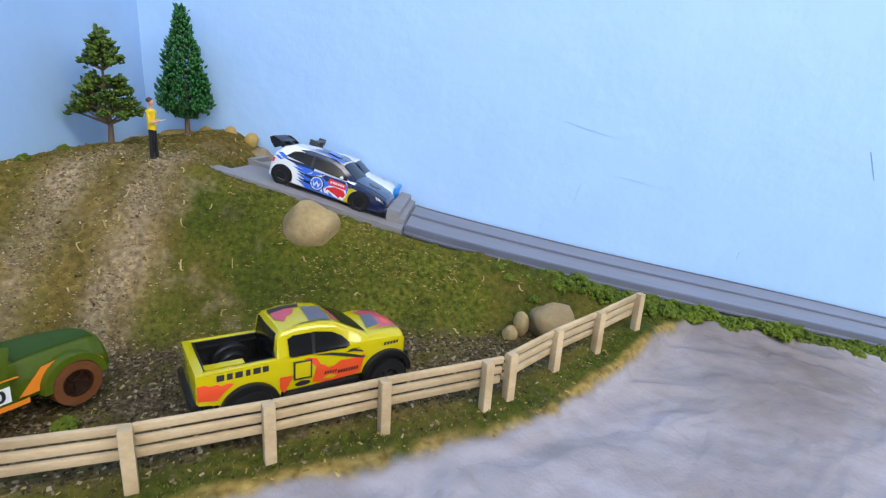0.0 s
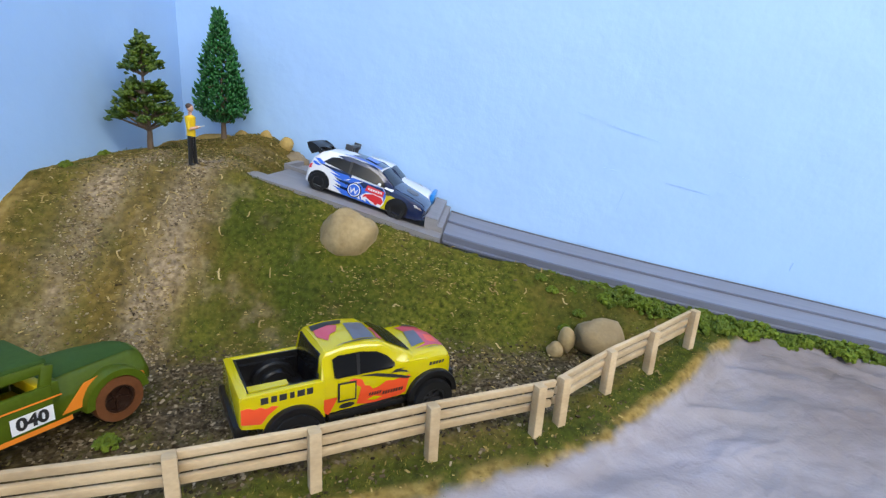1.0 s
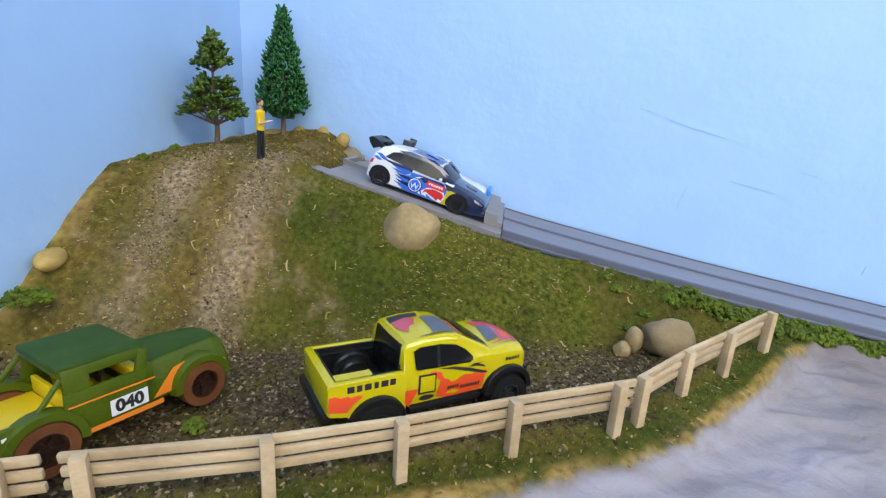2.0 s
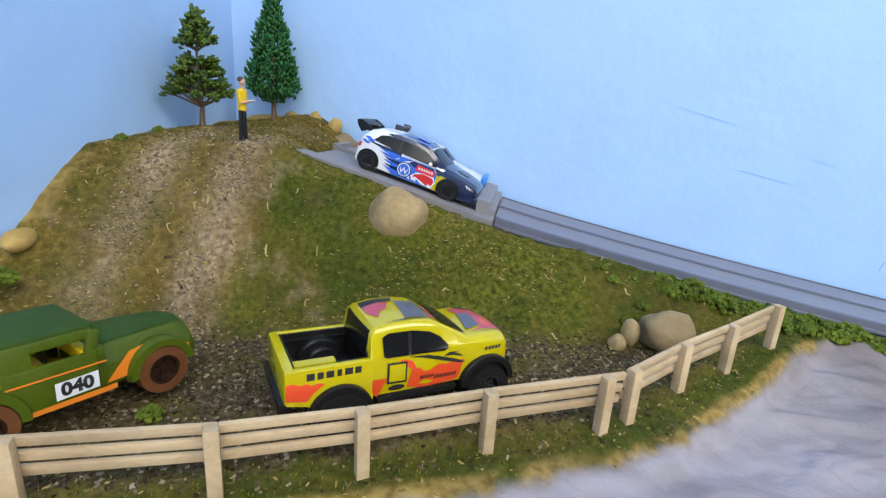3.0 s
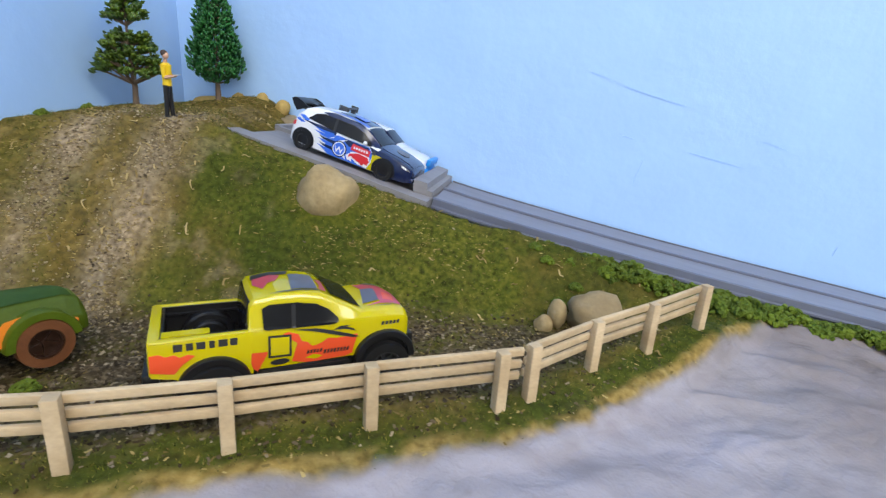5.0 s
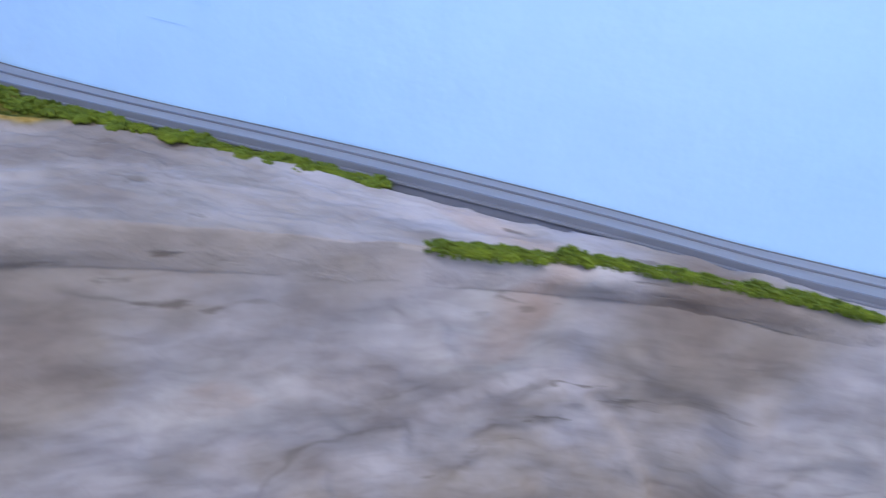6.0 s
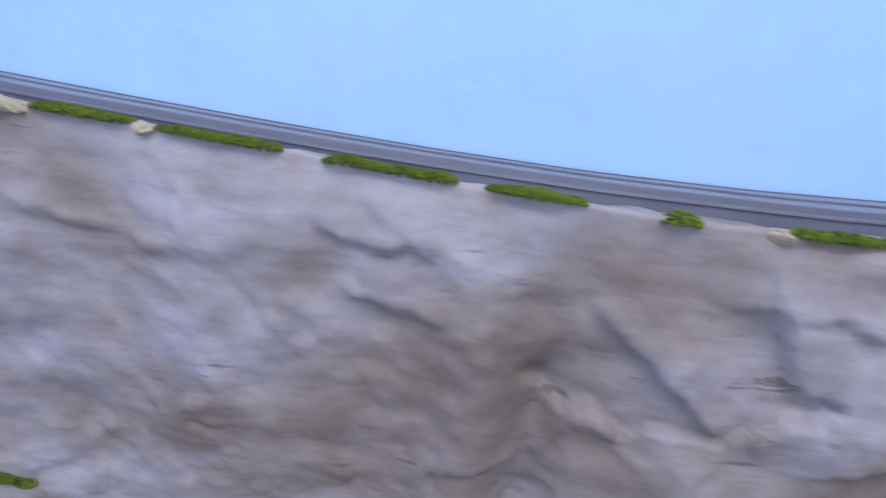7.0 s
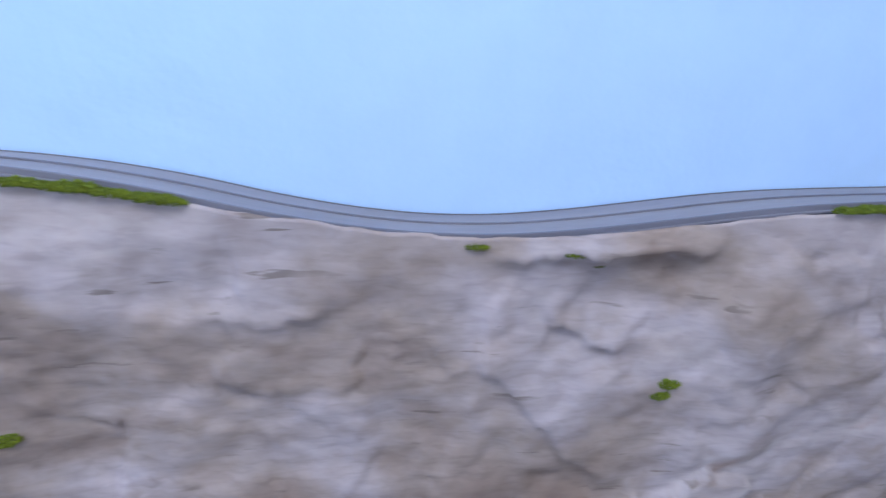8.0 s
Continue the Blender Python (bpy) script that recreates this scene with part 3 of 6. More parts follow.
ramp = tagged(new("start_ramp"), "light grey start ramp with two lanes on the hilltop", "start ramp")
xs = np.linspace(-0.134, GATE_X, 24)
sweep("apron", xs, [(PAD_Y, 0.0008), (0.2520, 0.0008), (0.2520, -0.009), (PAD_Y, -0.009)], M_PAD, ramp)
xs = np.linspace(-0.121, GATE_X, 22)
sweep("lane", xs, [(0.2522, 0), (0.2835, 0), (0.2835, -0.009), (0.2522, -0.009)], M_PAD, ramp)
sweep("lane", xs, [(0.2870, 0), (0.3195, 0), (0.3195, -0.009), (0.2870, -0.009)], M_PAD, ramp)
sweep("divider", xs, [(0.2837, 0.0022), (0.2868, 0.0022), (0.2868, -0.009), (0.2837, -0.009)], M_PAD, ramp)
sweep("back_stop", np.array([-0.1240, -0.1212]), [(0.2840, 0.0026), (0.3190, 0.0026), (0.3190, -0.009), (0.2840, -0.009)], M_PAD, ramp)
gate = tagged(new("start_gate"), "light grey start gate bar across both lanes", "start gate")
xs = np.array([-0.0335, -0.0300, -0.0265, -0.0236])
sweep("bar", xs[:3], [(0.2525, 0.0003), (0.2525, 0.0070), (0.3175, 0.0070), (0.3175, 0.0003)], M_PAD, gate)
sweep("foot", xs[2:], [(0.2525, 0.0003), (0.2525, 0.0035), (0.3185, 0.0035), (0.3185, 0.0003)], M_PAD, gate)

# ---------------------------------------------------------------- fence
fence = tagged(new("guard_fence"), "pale raw wood guard fence with three rails along the turf edge", "fence")
fence3 = tagged(new("guard_fence"), "pale raw wood guard fence end beside the green truck", "fence")
fence2 = tagged(new("guard_fence"), "short pale raw wood guard fence climbing towards the track", "fence")


def wood_bar(name, a, b, w, h, parent):
    a, b = Vector(a), Vector(b)
    d = b - a
    m = Matrix.Translation((a + b) / 2) @ d.to_track_quat("X", "Z").to_matrix().to_4x4()
    return part(name, box(d.length, w, h, m, 0.0005), M_WOOD, parent)


def fence_run(posts, parent, lead=0.0, tail=0.0):
    for (x, y) in posts:
        z = float(fence_z(x))
        part("post", box(0.0034, 0.0034, 0.0225, pose(x - 0.0006, y + 0.0001, z + 0.0073, -8, 0, 33), 0.0004), M_WOOD, parent)
    p = [Vector((x - 0.0012, y + 0.0036, float(fence_z(x)))) for x, y in posts]
    p[0] = p[0] + (p[0] - p[1]).normalized() * lead
    p[-1] = p[-1] + (p[-1] - p[-2]).normalized() * tail
    for k in range(3):
        for a, b in zip(p[:-1], p[1:]):
            o = Vector((0, 0, 0.0166 - 0.0042 * k))
            wood_bar("rail", a + o, b + o, 0.0015, 0.0026, parent)


FP = list(zip(FENCE_X, FENCE_Y))
fence_run(FP[:2], fence3, 0, 0.007)
fence_run(FP[2:7], fence, 0.006, 0.0062)
fence_run(FP[7:], fence2, 0.0035, 0.0)


# ---------------------------------------------------------------- stones and moss
def pebble(name, rx, ry, rz, seed, material, lumps=0.10, sub=3):
    b = bmesh.new()
    bmesh.ops.create_icosphere(b, subdivisions=sub, radius=1)
    for v in b.verts:
        p = v.co + Vector((seed * 3.1, seed * 1.7, 0))
        k = 1 + lumps * noise.noise(p * 1.3) * 1.6 + lumps * 0.45 * noise.noise(p * 3.1)
        v.co = Vector((v.co.x * rx, v.co.y * ry, v.co.z * rz)) * k
    return part(name, b, material, smooth=True, angle=80)


def stone(x, y, z, rx, ry, rz, seed, label, turn=0, tilt=0, material=None, cat="rock", group="", lumps=0.10):
    ob = pebble("rock", rx, ry, rz, seed, material or M_STONE, lumps)
    ob.matrix_world = pose(x, y, z, 0, tilt, turn)
    return tagged(ob, label, cat, group)


M_BROWN = varied("brown_pebble", [(0.3, (0.16, 0.12, 0.07)), (0.7, (0.27, 0.21, 0.13))], 70, rough=0.8, bump=0.4, bump_scale=300, per_object=0.1)
M_TAN = varied("dull_tan_pebble", [(0.3, (0.22, 0.155, 0.075)), (0.7, (0.33, 0.245, 0.130))], 70, rough=0.8, bump=0.4, bump_scale=300)
M_CREAM = varied("cream_plaster", [(0.3, (0.30, 0.265, 0.19)), (0.7, (0.38, 0.34, 0.25))], 60, rough=0.9, bump=0.5, bump_scale=240)
stone(-0.0672, 0.2265, 0.0328, 0.0145, 0.0115, 0.0134, 1, "large rounded tan boulder lodged in the grassy slope", 10, 6, lumps=0.19)
G3 = "rocks beside the fence"
stone(0.0575, 0.2055, 0.0078, 0.0124, 0.0095, 0.0094, 2, "wide brown rock behind the fence", 15, 12, M_TAN, group=G3, lumps=0.26)
stone(0.0420, 0.2025, 0.0078, 0.0038, 0.0036, 0.0066, 3, "upright tan rock beside a wide brown rock", 0, -8, group=G3)
stone(0.0372, 0.1990, 0.0035, 0.0040, 0.0036, 0.0040, 4, "small round tan rock at the slope's foot", 30, 0, group=G3)
G4 = "stones along the hilltop wall"
M_GOLD = varied("ochre_pebble", [(0.3, (0.33, 0.215, 0.055)), (0.7, (0.47, 0.325, 0.105))], 60, rough=0.8, bump=0.6, bump_scale=220, per_object=0.1)
stone(-0.183, 0.3125, 0.0490, 0.0130, 0.0045, 0.0046, 5, "long flat tan stone by the wall", 5, -10, M_GOLD, group=G4)
stone(-0.1665, 0.3175, 0.0525, 0.0045, 0.0040, 0.0045, 6, "small tan stone by the wall", 0, 0, M_GOLD, group=G4)
stone(-0.1500, 0.3170, 0.0545, 0.0040, 0.0038, 0.0048, 7, "small pointed tan stone by the wall", 20, 10, M_GOLD, group=G4)
stone(-0.1360, 0.3165, 0.0520, 0.0046, 0.0040, 0.0050, 8, "small tan stone by the wall", 50, 20, M_GOLD, group=G4)
stone(-0.1275, 0.3110, 0.0420, 0.0075, 0.0065, 0.0075, 9, "brown rough rock behind the start ramp", 20, 30, M_BROWN, group=G4, lumps=0.2)
stone(-0.2020, 0.1605, 0.0190, 0.0050, 0.0075, 0.0040, 10, "flat tan stone leaning on the wall", 10, 25, M_GOLD, group=G4)


def moss_mesh(seed, n, sx, sy, sz, r=0.00085):
    rnd = random.Random(seed)
    b = bmesh.new()
    for _ in range(n):
        a, k = rnd.uniform(0, 6.283), math.sqrt(rnd.random())
        x, y = k * math.cos(a), k * math.sin(a)
        z = (1 - k * k) ** 0.5 * rnd.uniform(0.4, 1.0)
        s = r * rnd.uniform(0.7, 1.35)
        bmesh.ops.create_icosphere(b, subdivisions=1, radius=s, matrix=pose(x * sx, y * sy, z * sz, rnd.uniform(0, 90), rnd.uniform(0, 90), 0))
    for v in b.verts:
        v.co += Vector((rnd.uniform(-1, 1), rnd.uniform(-1, 1), rnd.uniform(-1, 1))) * r * 0.6
    return b


MOSS = []
for k, (n, sx, sy, sz) in enumerate([(130, 0.0075, 0.0045, 0.0045), (110, 0.0060, 0.0048, 0.0050), (150, 0.0095, 0.0045, 0.0036), (60, 0.0036, 0.0030, 0.0030)]):
    me = part("moss_clump", moss_mesh(20 + k, n, sx, sy, sz), M_MOSS)
    MOSS.append(me.data)
    bpy.data.objects.remove(me)


def moss(k, x, y, z, turn=0.0, scale=1.0, lean=0.0, label="clump of bright green moss beside the track", group="moss along the track"):
    ob = new("moss_clump", MOSS[k])
    ob.matrix_world = pose(x, y, z, lean, 0, turn) @ Matrix.Scale(scale, 4)
    return tagged(ob, label, "moss", group)


rnd = random.Random(5)
x = 0.040
while x < 0.30:                                # a hedge of moss between the turf and the track
    y = 0.2405 + rnd.uniform(-0.003, 0.002)
    z = min(float(land_z(x, y)), float(track_z(x, RAIL_Y)) - 0.007) + 0.0005
    if not 0.172 < x < 0.180 and not 0.212 < x < 0.222:
        moss(rnd.choice((0, 1, 2)), x, y, z + 0.001, rnd.uniform(0, 360), rnd.uniform(1.0, 1.45))
    if 0.06 < x < 0.12:
        moss(rnd.choice((1, 3)), x + rnd.uniform(-0.004, 0.004), y - 0.008, float(land_z(x, y - 0.008)) - 0.0005, rnd.uniform(0, 360), rnd.uniform(0.8, 1.25))
    x += rnd.uniform(0.006, 0.0095)
for x, y in ((-0.201, 0.2405), (-0.198, 0.213), (0.036, 0.229), (0.030, 0.2335), (0.050, 0.222), (0.043, 0.214)):
    moss(3, x, y, float(land_z(x, y)), 0, 0.8, label="small tuft of green moss on the slope", group="moss tufts on the slope")
moss(0, -0.195, 0.1420, 0.0105, 40, 1.1, label="dark green moss clump at the wall", group="moss tufts on the slope")
moss(3, -0.108, 0.1130, -0.0012, 0, 0.9, label="small green tuft on the gravel", group="moss tufts on the slope")


def edge_run(x0, x1, high=0.0):
    x = x0
    while x < x1:
        moss(rnd.choice((0, 2, 2)), x, float(cliff_y(x)) + 0.0005, float(edge_z(x)) - 0.001 + high, rnd.uniform(-15, 15), rnd.uniform(0.75, 1.2), label="flat strip of green moss on the cliff edge")
        x += 0.007


for a, b in ((0.345, 0.425), (0.435, 0.515), (0.722, 0.758), (0.782, 0.838), (0.871, 0.915), (0.944, 0.982), (1.080, 1.155), (1.386, 1.465), (1.86, 1.99)):
    edge_run(a, b)
moss(0, 1.026, 0.2235, float(edge_z(1.026)) - 0.003, 0, 1.2)
for x, z, s, lean in ((1.628, -0.101, 0.8, 20), (1.688, -0.1035, 0.8, 25), (1.7055, -0.112, 0.5, 45), (1.768, -0.195, 0.9, 60), (1.763, -0.204, 0.8, 60), (1.352, -0.226, 1.0, 50), (1.338, -0.232, 0.9, 50),
                      (1.322, -0.240, 0.8, 50), (1.276, -0.259, 1.1, 50), (1.292, -0.262, 1.0, 50), (1.255, -0.262, 0.9, 50), (0.640, -0.289, 1.1, 50), (0.652, -0.294, 1.0, 50)):
    moss(2, x, face_y(x, z) + 0.001, z, 0, s, lean, "patch of green moss on the rock face", "moss on the rock face")


def cream(x0, x1):
    b = bmesh.new()
    bmesh.ops.create_icosphere(b, subdivisions=4, radius=1)
    for v in b.verts:
        x = (x0 + x1) / 2 + v.co.x * (x1 - x0) / 2
        k = 1 + 0.5 * noise.noise(Vector((x * 130, 2, 0)))
        v.co = Vector((x, float(cliff_y(x)) + 0.0015 + v.co.y * 0.0065, float(edge_z(x)) - 0.0025 + v.co.z * 0.0034 * k))
        v.co += 0.0022 * Vector((noise.noise(v.co * 260), noise.noise(v.co * 270 + Vector((3, 0, 0))), noise.noise(v.co * 250 + Vector((0, 5, 0)))))
    tagged(part("plaster_crust", b, M_CREAM, angle=80), "cream plaster crust on the cliff edge", "plaster", "plaster crusts on the cliff edge")


for a, b in ((0.668, 0.716), (0.764, 0.776), (1.175, 1.235), (1.063, 1.075)):
    cream(a, b)

# ---------------------------------------------------------------- trees
def leaf_material(name, a, b):
    m = mat(name, a, 0.45, spec=0.4)
    t = m.node_tree
    g = t.nodes.new("ShaderNodeNewGeometry")
    r = t.nodes.new("ShaderNodeValToRGB")
    r.color_ramp.elements[0].color, r.color_ramp.elements[1].color = (*a, 1), (*b, 1)
    t.links.new(g.outputs["Random Per Island"], r.inputs["Fac"])
    t.links.new(r.outputs["Color"], t.nodes["Principled BSDF"].inputs["Base Color"])
    return m


M_LEAF1 = leaf_material("olive_green_plastic_leaves", (0.022, 0.058, 0.004), (0.085, 0.135, 0.008))
M_LEAF2 = leaf_material("deep_green_plastic_needles", (0.010, 0.062, 0.014), (0.030, 0.165, 0.036))
M_BARK = varied("brown_plastic_bark", [(0.3, (0.10, 0.065, 0.04)), (0.7, (0.17, 0.115, 0.075))], 300, rough=0.6, bump=0.5, bump_scale=700, stretch=(1, 1, 0.2))


def limb(bm, a, b, ra, rb, seg=7):
    a, b = Vector(a), Vector(b)
    d = b - a
    q = d.to_track_quat("Z", "X").to_matrix().to_4x4()
    bmesh.ops.create_cone(bm, cap_ends=True, segments=seg, radius1=ra, radius2=rb, depth=d.length, matrix=Matrix.Translation((a + b) / 2) @ q)


def leaves(spots, size, seed, up=0.3, slim=0.5):
    """Many small folded leaves at the given (place, outward) spots."""
    rnd = random.Random(seed)
    vs, fs = [], []
    for p, out in spots:
        s = size * rnd.uniform(0.7, 1.4)
        f = (Vector(out) + Vector((rnd.uniform(-1, 1), rnd.uniform(-1, 1), rnd.uniform(-0.6, 1) + up)) * 0.6).normalized()
        side = f.cross(Vector((rnd.uniform(-1, 1), rnd.uniform(-1, 1), rnd.uniform(0.2, 1)))).normalized()
        n = side.cross(f)
        p = Vector(p)
        k = len(vs)
        vs += [p - f * 0.35 * s, p + side * slim * s - n * 0.12 * s + f * 0.35 * s, p + f * 0.78 * s, p - side * slim * s - n * 0.12 * s + f * 0.35 * s, p + n * 0.28 * s + f * 0.25 * s, p - n * 0.25 * s + f * 0.2 * s]
        fs += [(k, k + 1, k + 4), (k + 1, k + 2, k + 4), (k + 2, k + 3, k + 4), (k + 3, k, k + 4), (k + 1, k, k + 5), (k + 2, k + 1, k + 5), (k + 3, k + 2, k + 5), (k, k + 3, k + 5)]
    return vs, fs


def tree_olive(x, y):
    z0 = float(land_z(x, y)) - 0.001
    t = tagged(new("tree"), "small olive-green plastic model tree with forked trunk", "tree")
    t.location = (x, y, z0)
    rnd = random.Random(3)
    b = bmesh.new()
    limb(b, (0, 0, 0), (0.0006, 0, 0.010), 0.0017, 0.0013)
    limb(b, (0.0006, 0, 0.0098), (0, 0, 0.020), 0.0013, 0.0011)
    limb(b, (0, 0, 0.0196), (-0.0004, 0, 0.052), 0.0011, 0.0003)
    spots = []
    tiers = [(0.0195, 0.0170, 9), (0.0245, 0.0165, 9), (0.0295, 0.0140, 8), (0.0340, 0.0105, 6), (0.0435, 0.0082, 6), (0.0475, 0.0065, 5), (0.0525, 0.0028, 4), (0.0555, 0.0012, 2)]
    for k, (h, r, n) in enumerate(tiers):
        for j in range(n):
            a = 6.283 * j / n + k * 0.7 + rnd.uniform(-0.25, 0.25)
            rr = 0.9 * r * rnd.uniform(0.72, 1.08)
            end = Vector((rr * math.cos(a), rr * math.sin(a) * 0.9, h + rnd.uniform(-0.002, 0.002)))
            limb(b, (0, 0, h - (0.0075 if k < 2 else 0.004)), end, 0.0009 if k < 2 else 0.0006, 0.00025, 5)
            for _ in range(32):
                u = rnd.uniform(0.58, 1.06)
                c = Vector((0, 0, h - 0.001)).lerp(end, u)
                c += Vector((rnd.gauss(0, 1), rnd.gauss(0, 1), rnd.gauss(0.3, 0.7))) * 0.0014
                spots.append((c, (math.cos(a), math.sin(a), 0.4)))
    part("trunk", b, M_BARK, t, "brown forked plastic trunk")
    vs, fs = leaves(spots, 0.0029, 9, 0.1, 0.34)
    obj("crown", vs, fs, M_LEAF1, t, "olive-green plastic leaves in tiers", True)
    return t


def tree_fir(x, y):
    z0 = float(land_z(x, y)) - 0.001
    t = tagged(new("tree"), "tall deep-green plastic conifer with dense scale-like needles", "tree")
    t.location = (x, y, z0)
    rnd = random.Random(4)
    b = bmesh.new()
    limb(b, (0, 0, 0), (0, 0, 0.012), 0.0019, 0.0013)
    limb(b, (0, 0, 0.0118), (0, 0, 0.071), 0.0013, 0.0003)
    spots = []
    for k in range(25):
        h = 0.0125 + 0.0595 * k / 24
        u = (h - 0.0125) / 0.0605
        r = 0.0140 * min(1, (u + 0.02) / 0.13) ** 0.5 * (1 - u ** 1.35) + 0.0012
        n = max(4, int(15 * r / 0.016) + 2)
        for j in range(n):
            a = 6.283 * (j + 0.5 * (k % 2)) / n + rnd.uniform(-0.15, 0.15)
            rr = r * rnd.uniform(0.86, 1.1)
            end = Vector((rr * math.cos(a), rr * math.sin(a), h + 0.0008))
            if k % 3 == 0:
                limb(b, (0, 0, h - 0.002), end * 0.9, 0.0005, 0.0002, 4)
            for _ in range(9):
                c = Vector((0, 0, h)).lerp(end, rnd.uniform(0.62, 1.03))
                c += Vector((rnd.gauss(0, 1), rnd.gauss(0, 1), rnd.gauss(0, 1))) * 0.0010
                spots.append((c, (math.cos(a), math.sin(a), 0.5)))
    part("trunk", b, M_BARK, t, "straight brown plastic trunk")
    vs, fs = leaves(spots, 0.0029, 10, 1.3, 0.24)
    obj("crown", vs, fs, M_LEAF2, t, "dense deep-green plastic needles", True)
    return t


tree_olive(-0.1865, 0.2550)
tree_fir(-0.1712, 0.3035)


# ---------------------------------------------------------------- toy figure
def toy_figure(x, y):
    mats = [mat("toy_skin", (0.55, 0.32, 0.22), 0.5), mat("toy_yellow", (0.78, 0.52, 0.01), 0.45), mat("toy_black", (0.012, 0.012, 0.014), 0.4), mat("toy_hair", (0.05, 0.025, 0.015), 0.5), mat("toy_white", (0.7, 0.7, 0.68), 0.5)]
    b = bmesh.new()

    def blob(c, r, m, sub=2):
        old = set(b.faces)
        bmesh.ops.create_icosphere(b, subdivisions=sub, radius=1, matrix=Matrix.Translation(c) @ Matrix.Diagonal((*r, 1)))
        for f in set(b.faces) - old:
            f.material_index = m

    def tube(a, c, ra, rb, m):
        old = set(b.faces)
        limb(b, a, c, ra, rb, 10)
        for f in set(b.faces) - old:
            f.material_index = m

    for s in (-1, 1):
        tube((0.0008 * s, 0.0011 * s, 0), (0.0004 * s, 0.0010 * s, 0.0075), 0.0009, 0.0011, 2)
        tube((0.0004 * s, 0.0010 * s, 0.0072), (0, 0.0009 * s, 0.0145), 0.0011, 0.0014, 2)
        blob((0.0008 * s + 0.0007, 0.0011 * s, 0.0005), (0.0017, 0.0008, 0.0006), 2)
        tube((0, 0.0022 * s, 0.0225), (0.0004, 0.0026 * s, 0.0180), 0.0009, 0.0008, 1)
        tube((0.0004, 0.0026 * s, 0.0180), (0.0038, 0.0010 * s, 0.0188), 0.0008, 0.0006, 0)
    tube((0, 0, 0.0142), (0, 0, 0.0175), 0.0020, 0.0019, 1)
    tube((0, 0, 0.0173), (0, 0, 0.0232), 0.0019, 0.0024, 1)
    blob((0, 0, 0.0230), (0.0018, 0.0027, 0.0012), 1)
    tube((0, 0, 0.0235), (0.0001, 0, 0.0255), 0.0008, 0.0008, 0)
    blob((0.0003, 0, 0.0272), (0.0015, 0.0013, 0.0018), 0)
    blob((-0.0002, 0, 0.0280), (0.0016, 0.0015, 0.0014), 3)
    old = set(b.faces)
    box(0.0028, 0.0022, 0.0003, pose(0.0046, 0, 0.0192, 0, -15, 0), bm=b)
    for f in set(b.faces) - old:
        f.material_index = 4
    ob = part("toy_figure", b, mats[0], angle=60)
    for m in mats[1:]:
        ob.data.materials.append(m)
    ob.matrix_world = pose(x, y, float(land_z(x, y)) + 0.0002, 0, 0, 8)
    return tagged(ob, "small plastic toy figure with yellow top and black trousers", "figurine")


toy_figure(-0.1472, 0.2300)


# ---------------------------------------------------------------- toy vehicles
def paint(name, c, rough=0.22, coat=0.5):
    return mat(name, c, rough, coat=coat)


P_YELLOW = paint("yellow_enamel", (0.49, 0.415, 0.003), 0.18, 0.3)
P_RED = paint("orange_red_print", (0.72, 0.075, 0.02), 0.35)
P_ORANGE = paint("orange_print", (0.75, 0.22, 0.02), 0.4)
P_BLACK = mat("black_plastic", (0.009, 0.009, 0.010), 0.32, spec=0.28)
P_DARK = mat("black_print", (0.02, 0.02, 0.022), 0.4)
P_GLASS = mat("smoked_toy_window", (0.006, 0.0065, 0.008), 0.20, coat=0.0, spec=0.22)
P_WHITE = paint("white_enamel", (0.76, 0.77, 0.80))
P_NAVY = paint("navy_enamel", (0.006, 0.014, 0.062))
P_BLUE = paint("bright_blue_print", (0.02, 0.12, 0.62), 0.3)
P_CYAN = mat("sky_blue_plastic", (0.01, 0.24, 0.75), 0.35)
P_REDP = paint("red_print", (0.62, 0.02, 0.03), 0.35)
P_PINK = paint("magenta_print", (0.50, 0.055, 0.085), 0.35)
P_GREEN = varied("matt_olive_green_paint", [(0.3, (0.052, 0.082, 0.003)), (0.7, (0.070, 0.102, 0.005))], 120, rough=0.42, bump=0.05, spec=0.3)
P_GREEND = varied("matt_dark_green_roof", [(0.3, (0.026, 0.062, 0.010)), (0.7, (0.038, 0.080, 0.014))], 120, rough=0.7, bump=0.05, spec=0.2)
P_TYRE = mat("black_toy_tyre", (0.010, 0.010, 0.011), 0.5, spec=0.25)
P_BROWN = varied("brown_toy_tyre", [(0.3, (0.105, 0.034, 0.010)), (0.7, (0.155, 0.054, 0.017))], 200, rough=0.5, bump=0.05)
P_RIMB = mat("dark_brown_rim", (0.035, 0.016, 0.010), 0.3, 0.3)
P_RIM = mat("black_rim", (0.016, 0.016, 0.018), 0.55)
P_CHROME = mat("chrome_rim", (0.7, 0.7, 0.7), 0.2, 1.0)
P_GREY = mat("grey_print", (0.10, 0.11, 0.14), 0.35)
P_INNER = paint("yellow_inner_plastic", (0.72, 0.52, 0.01), 0.4, 0.1)


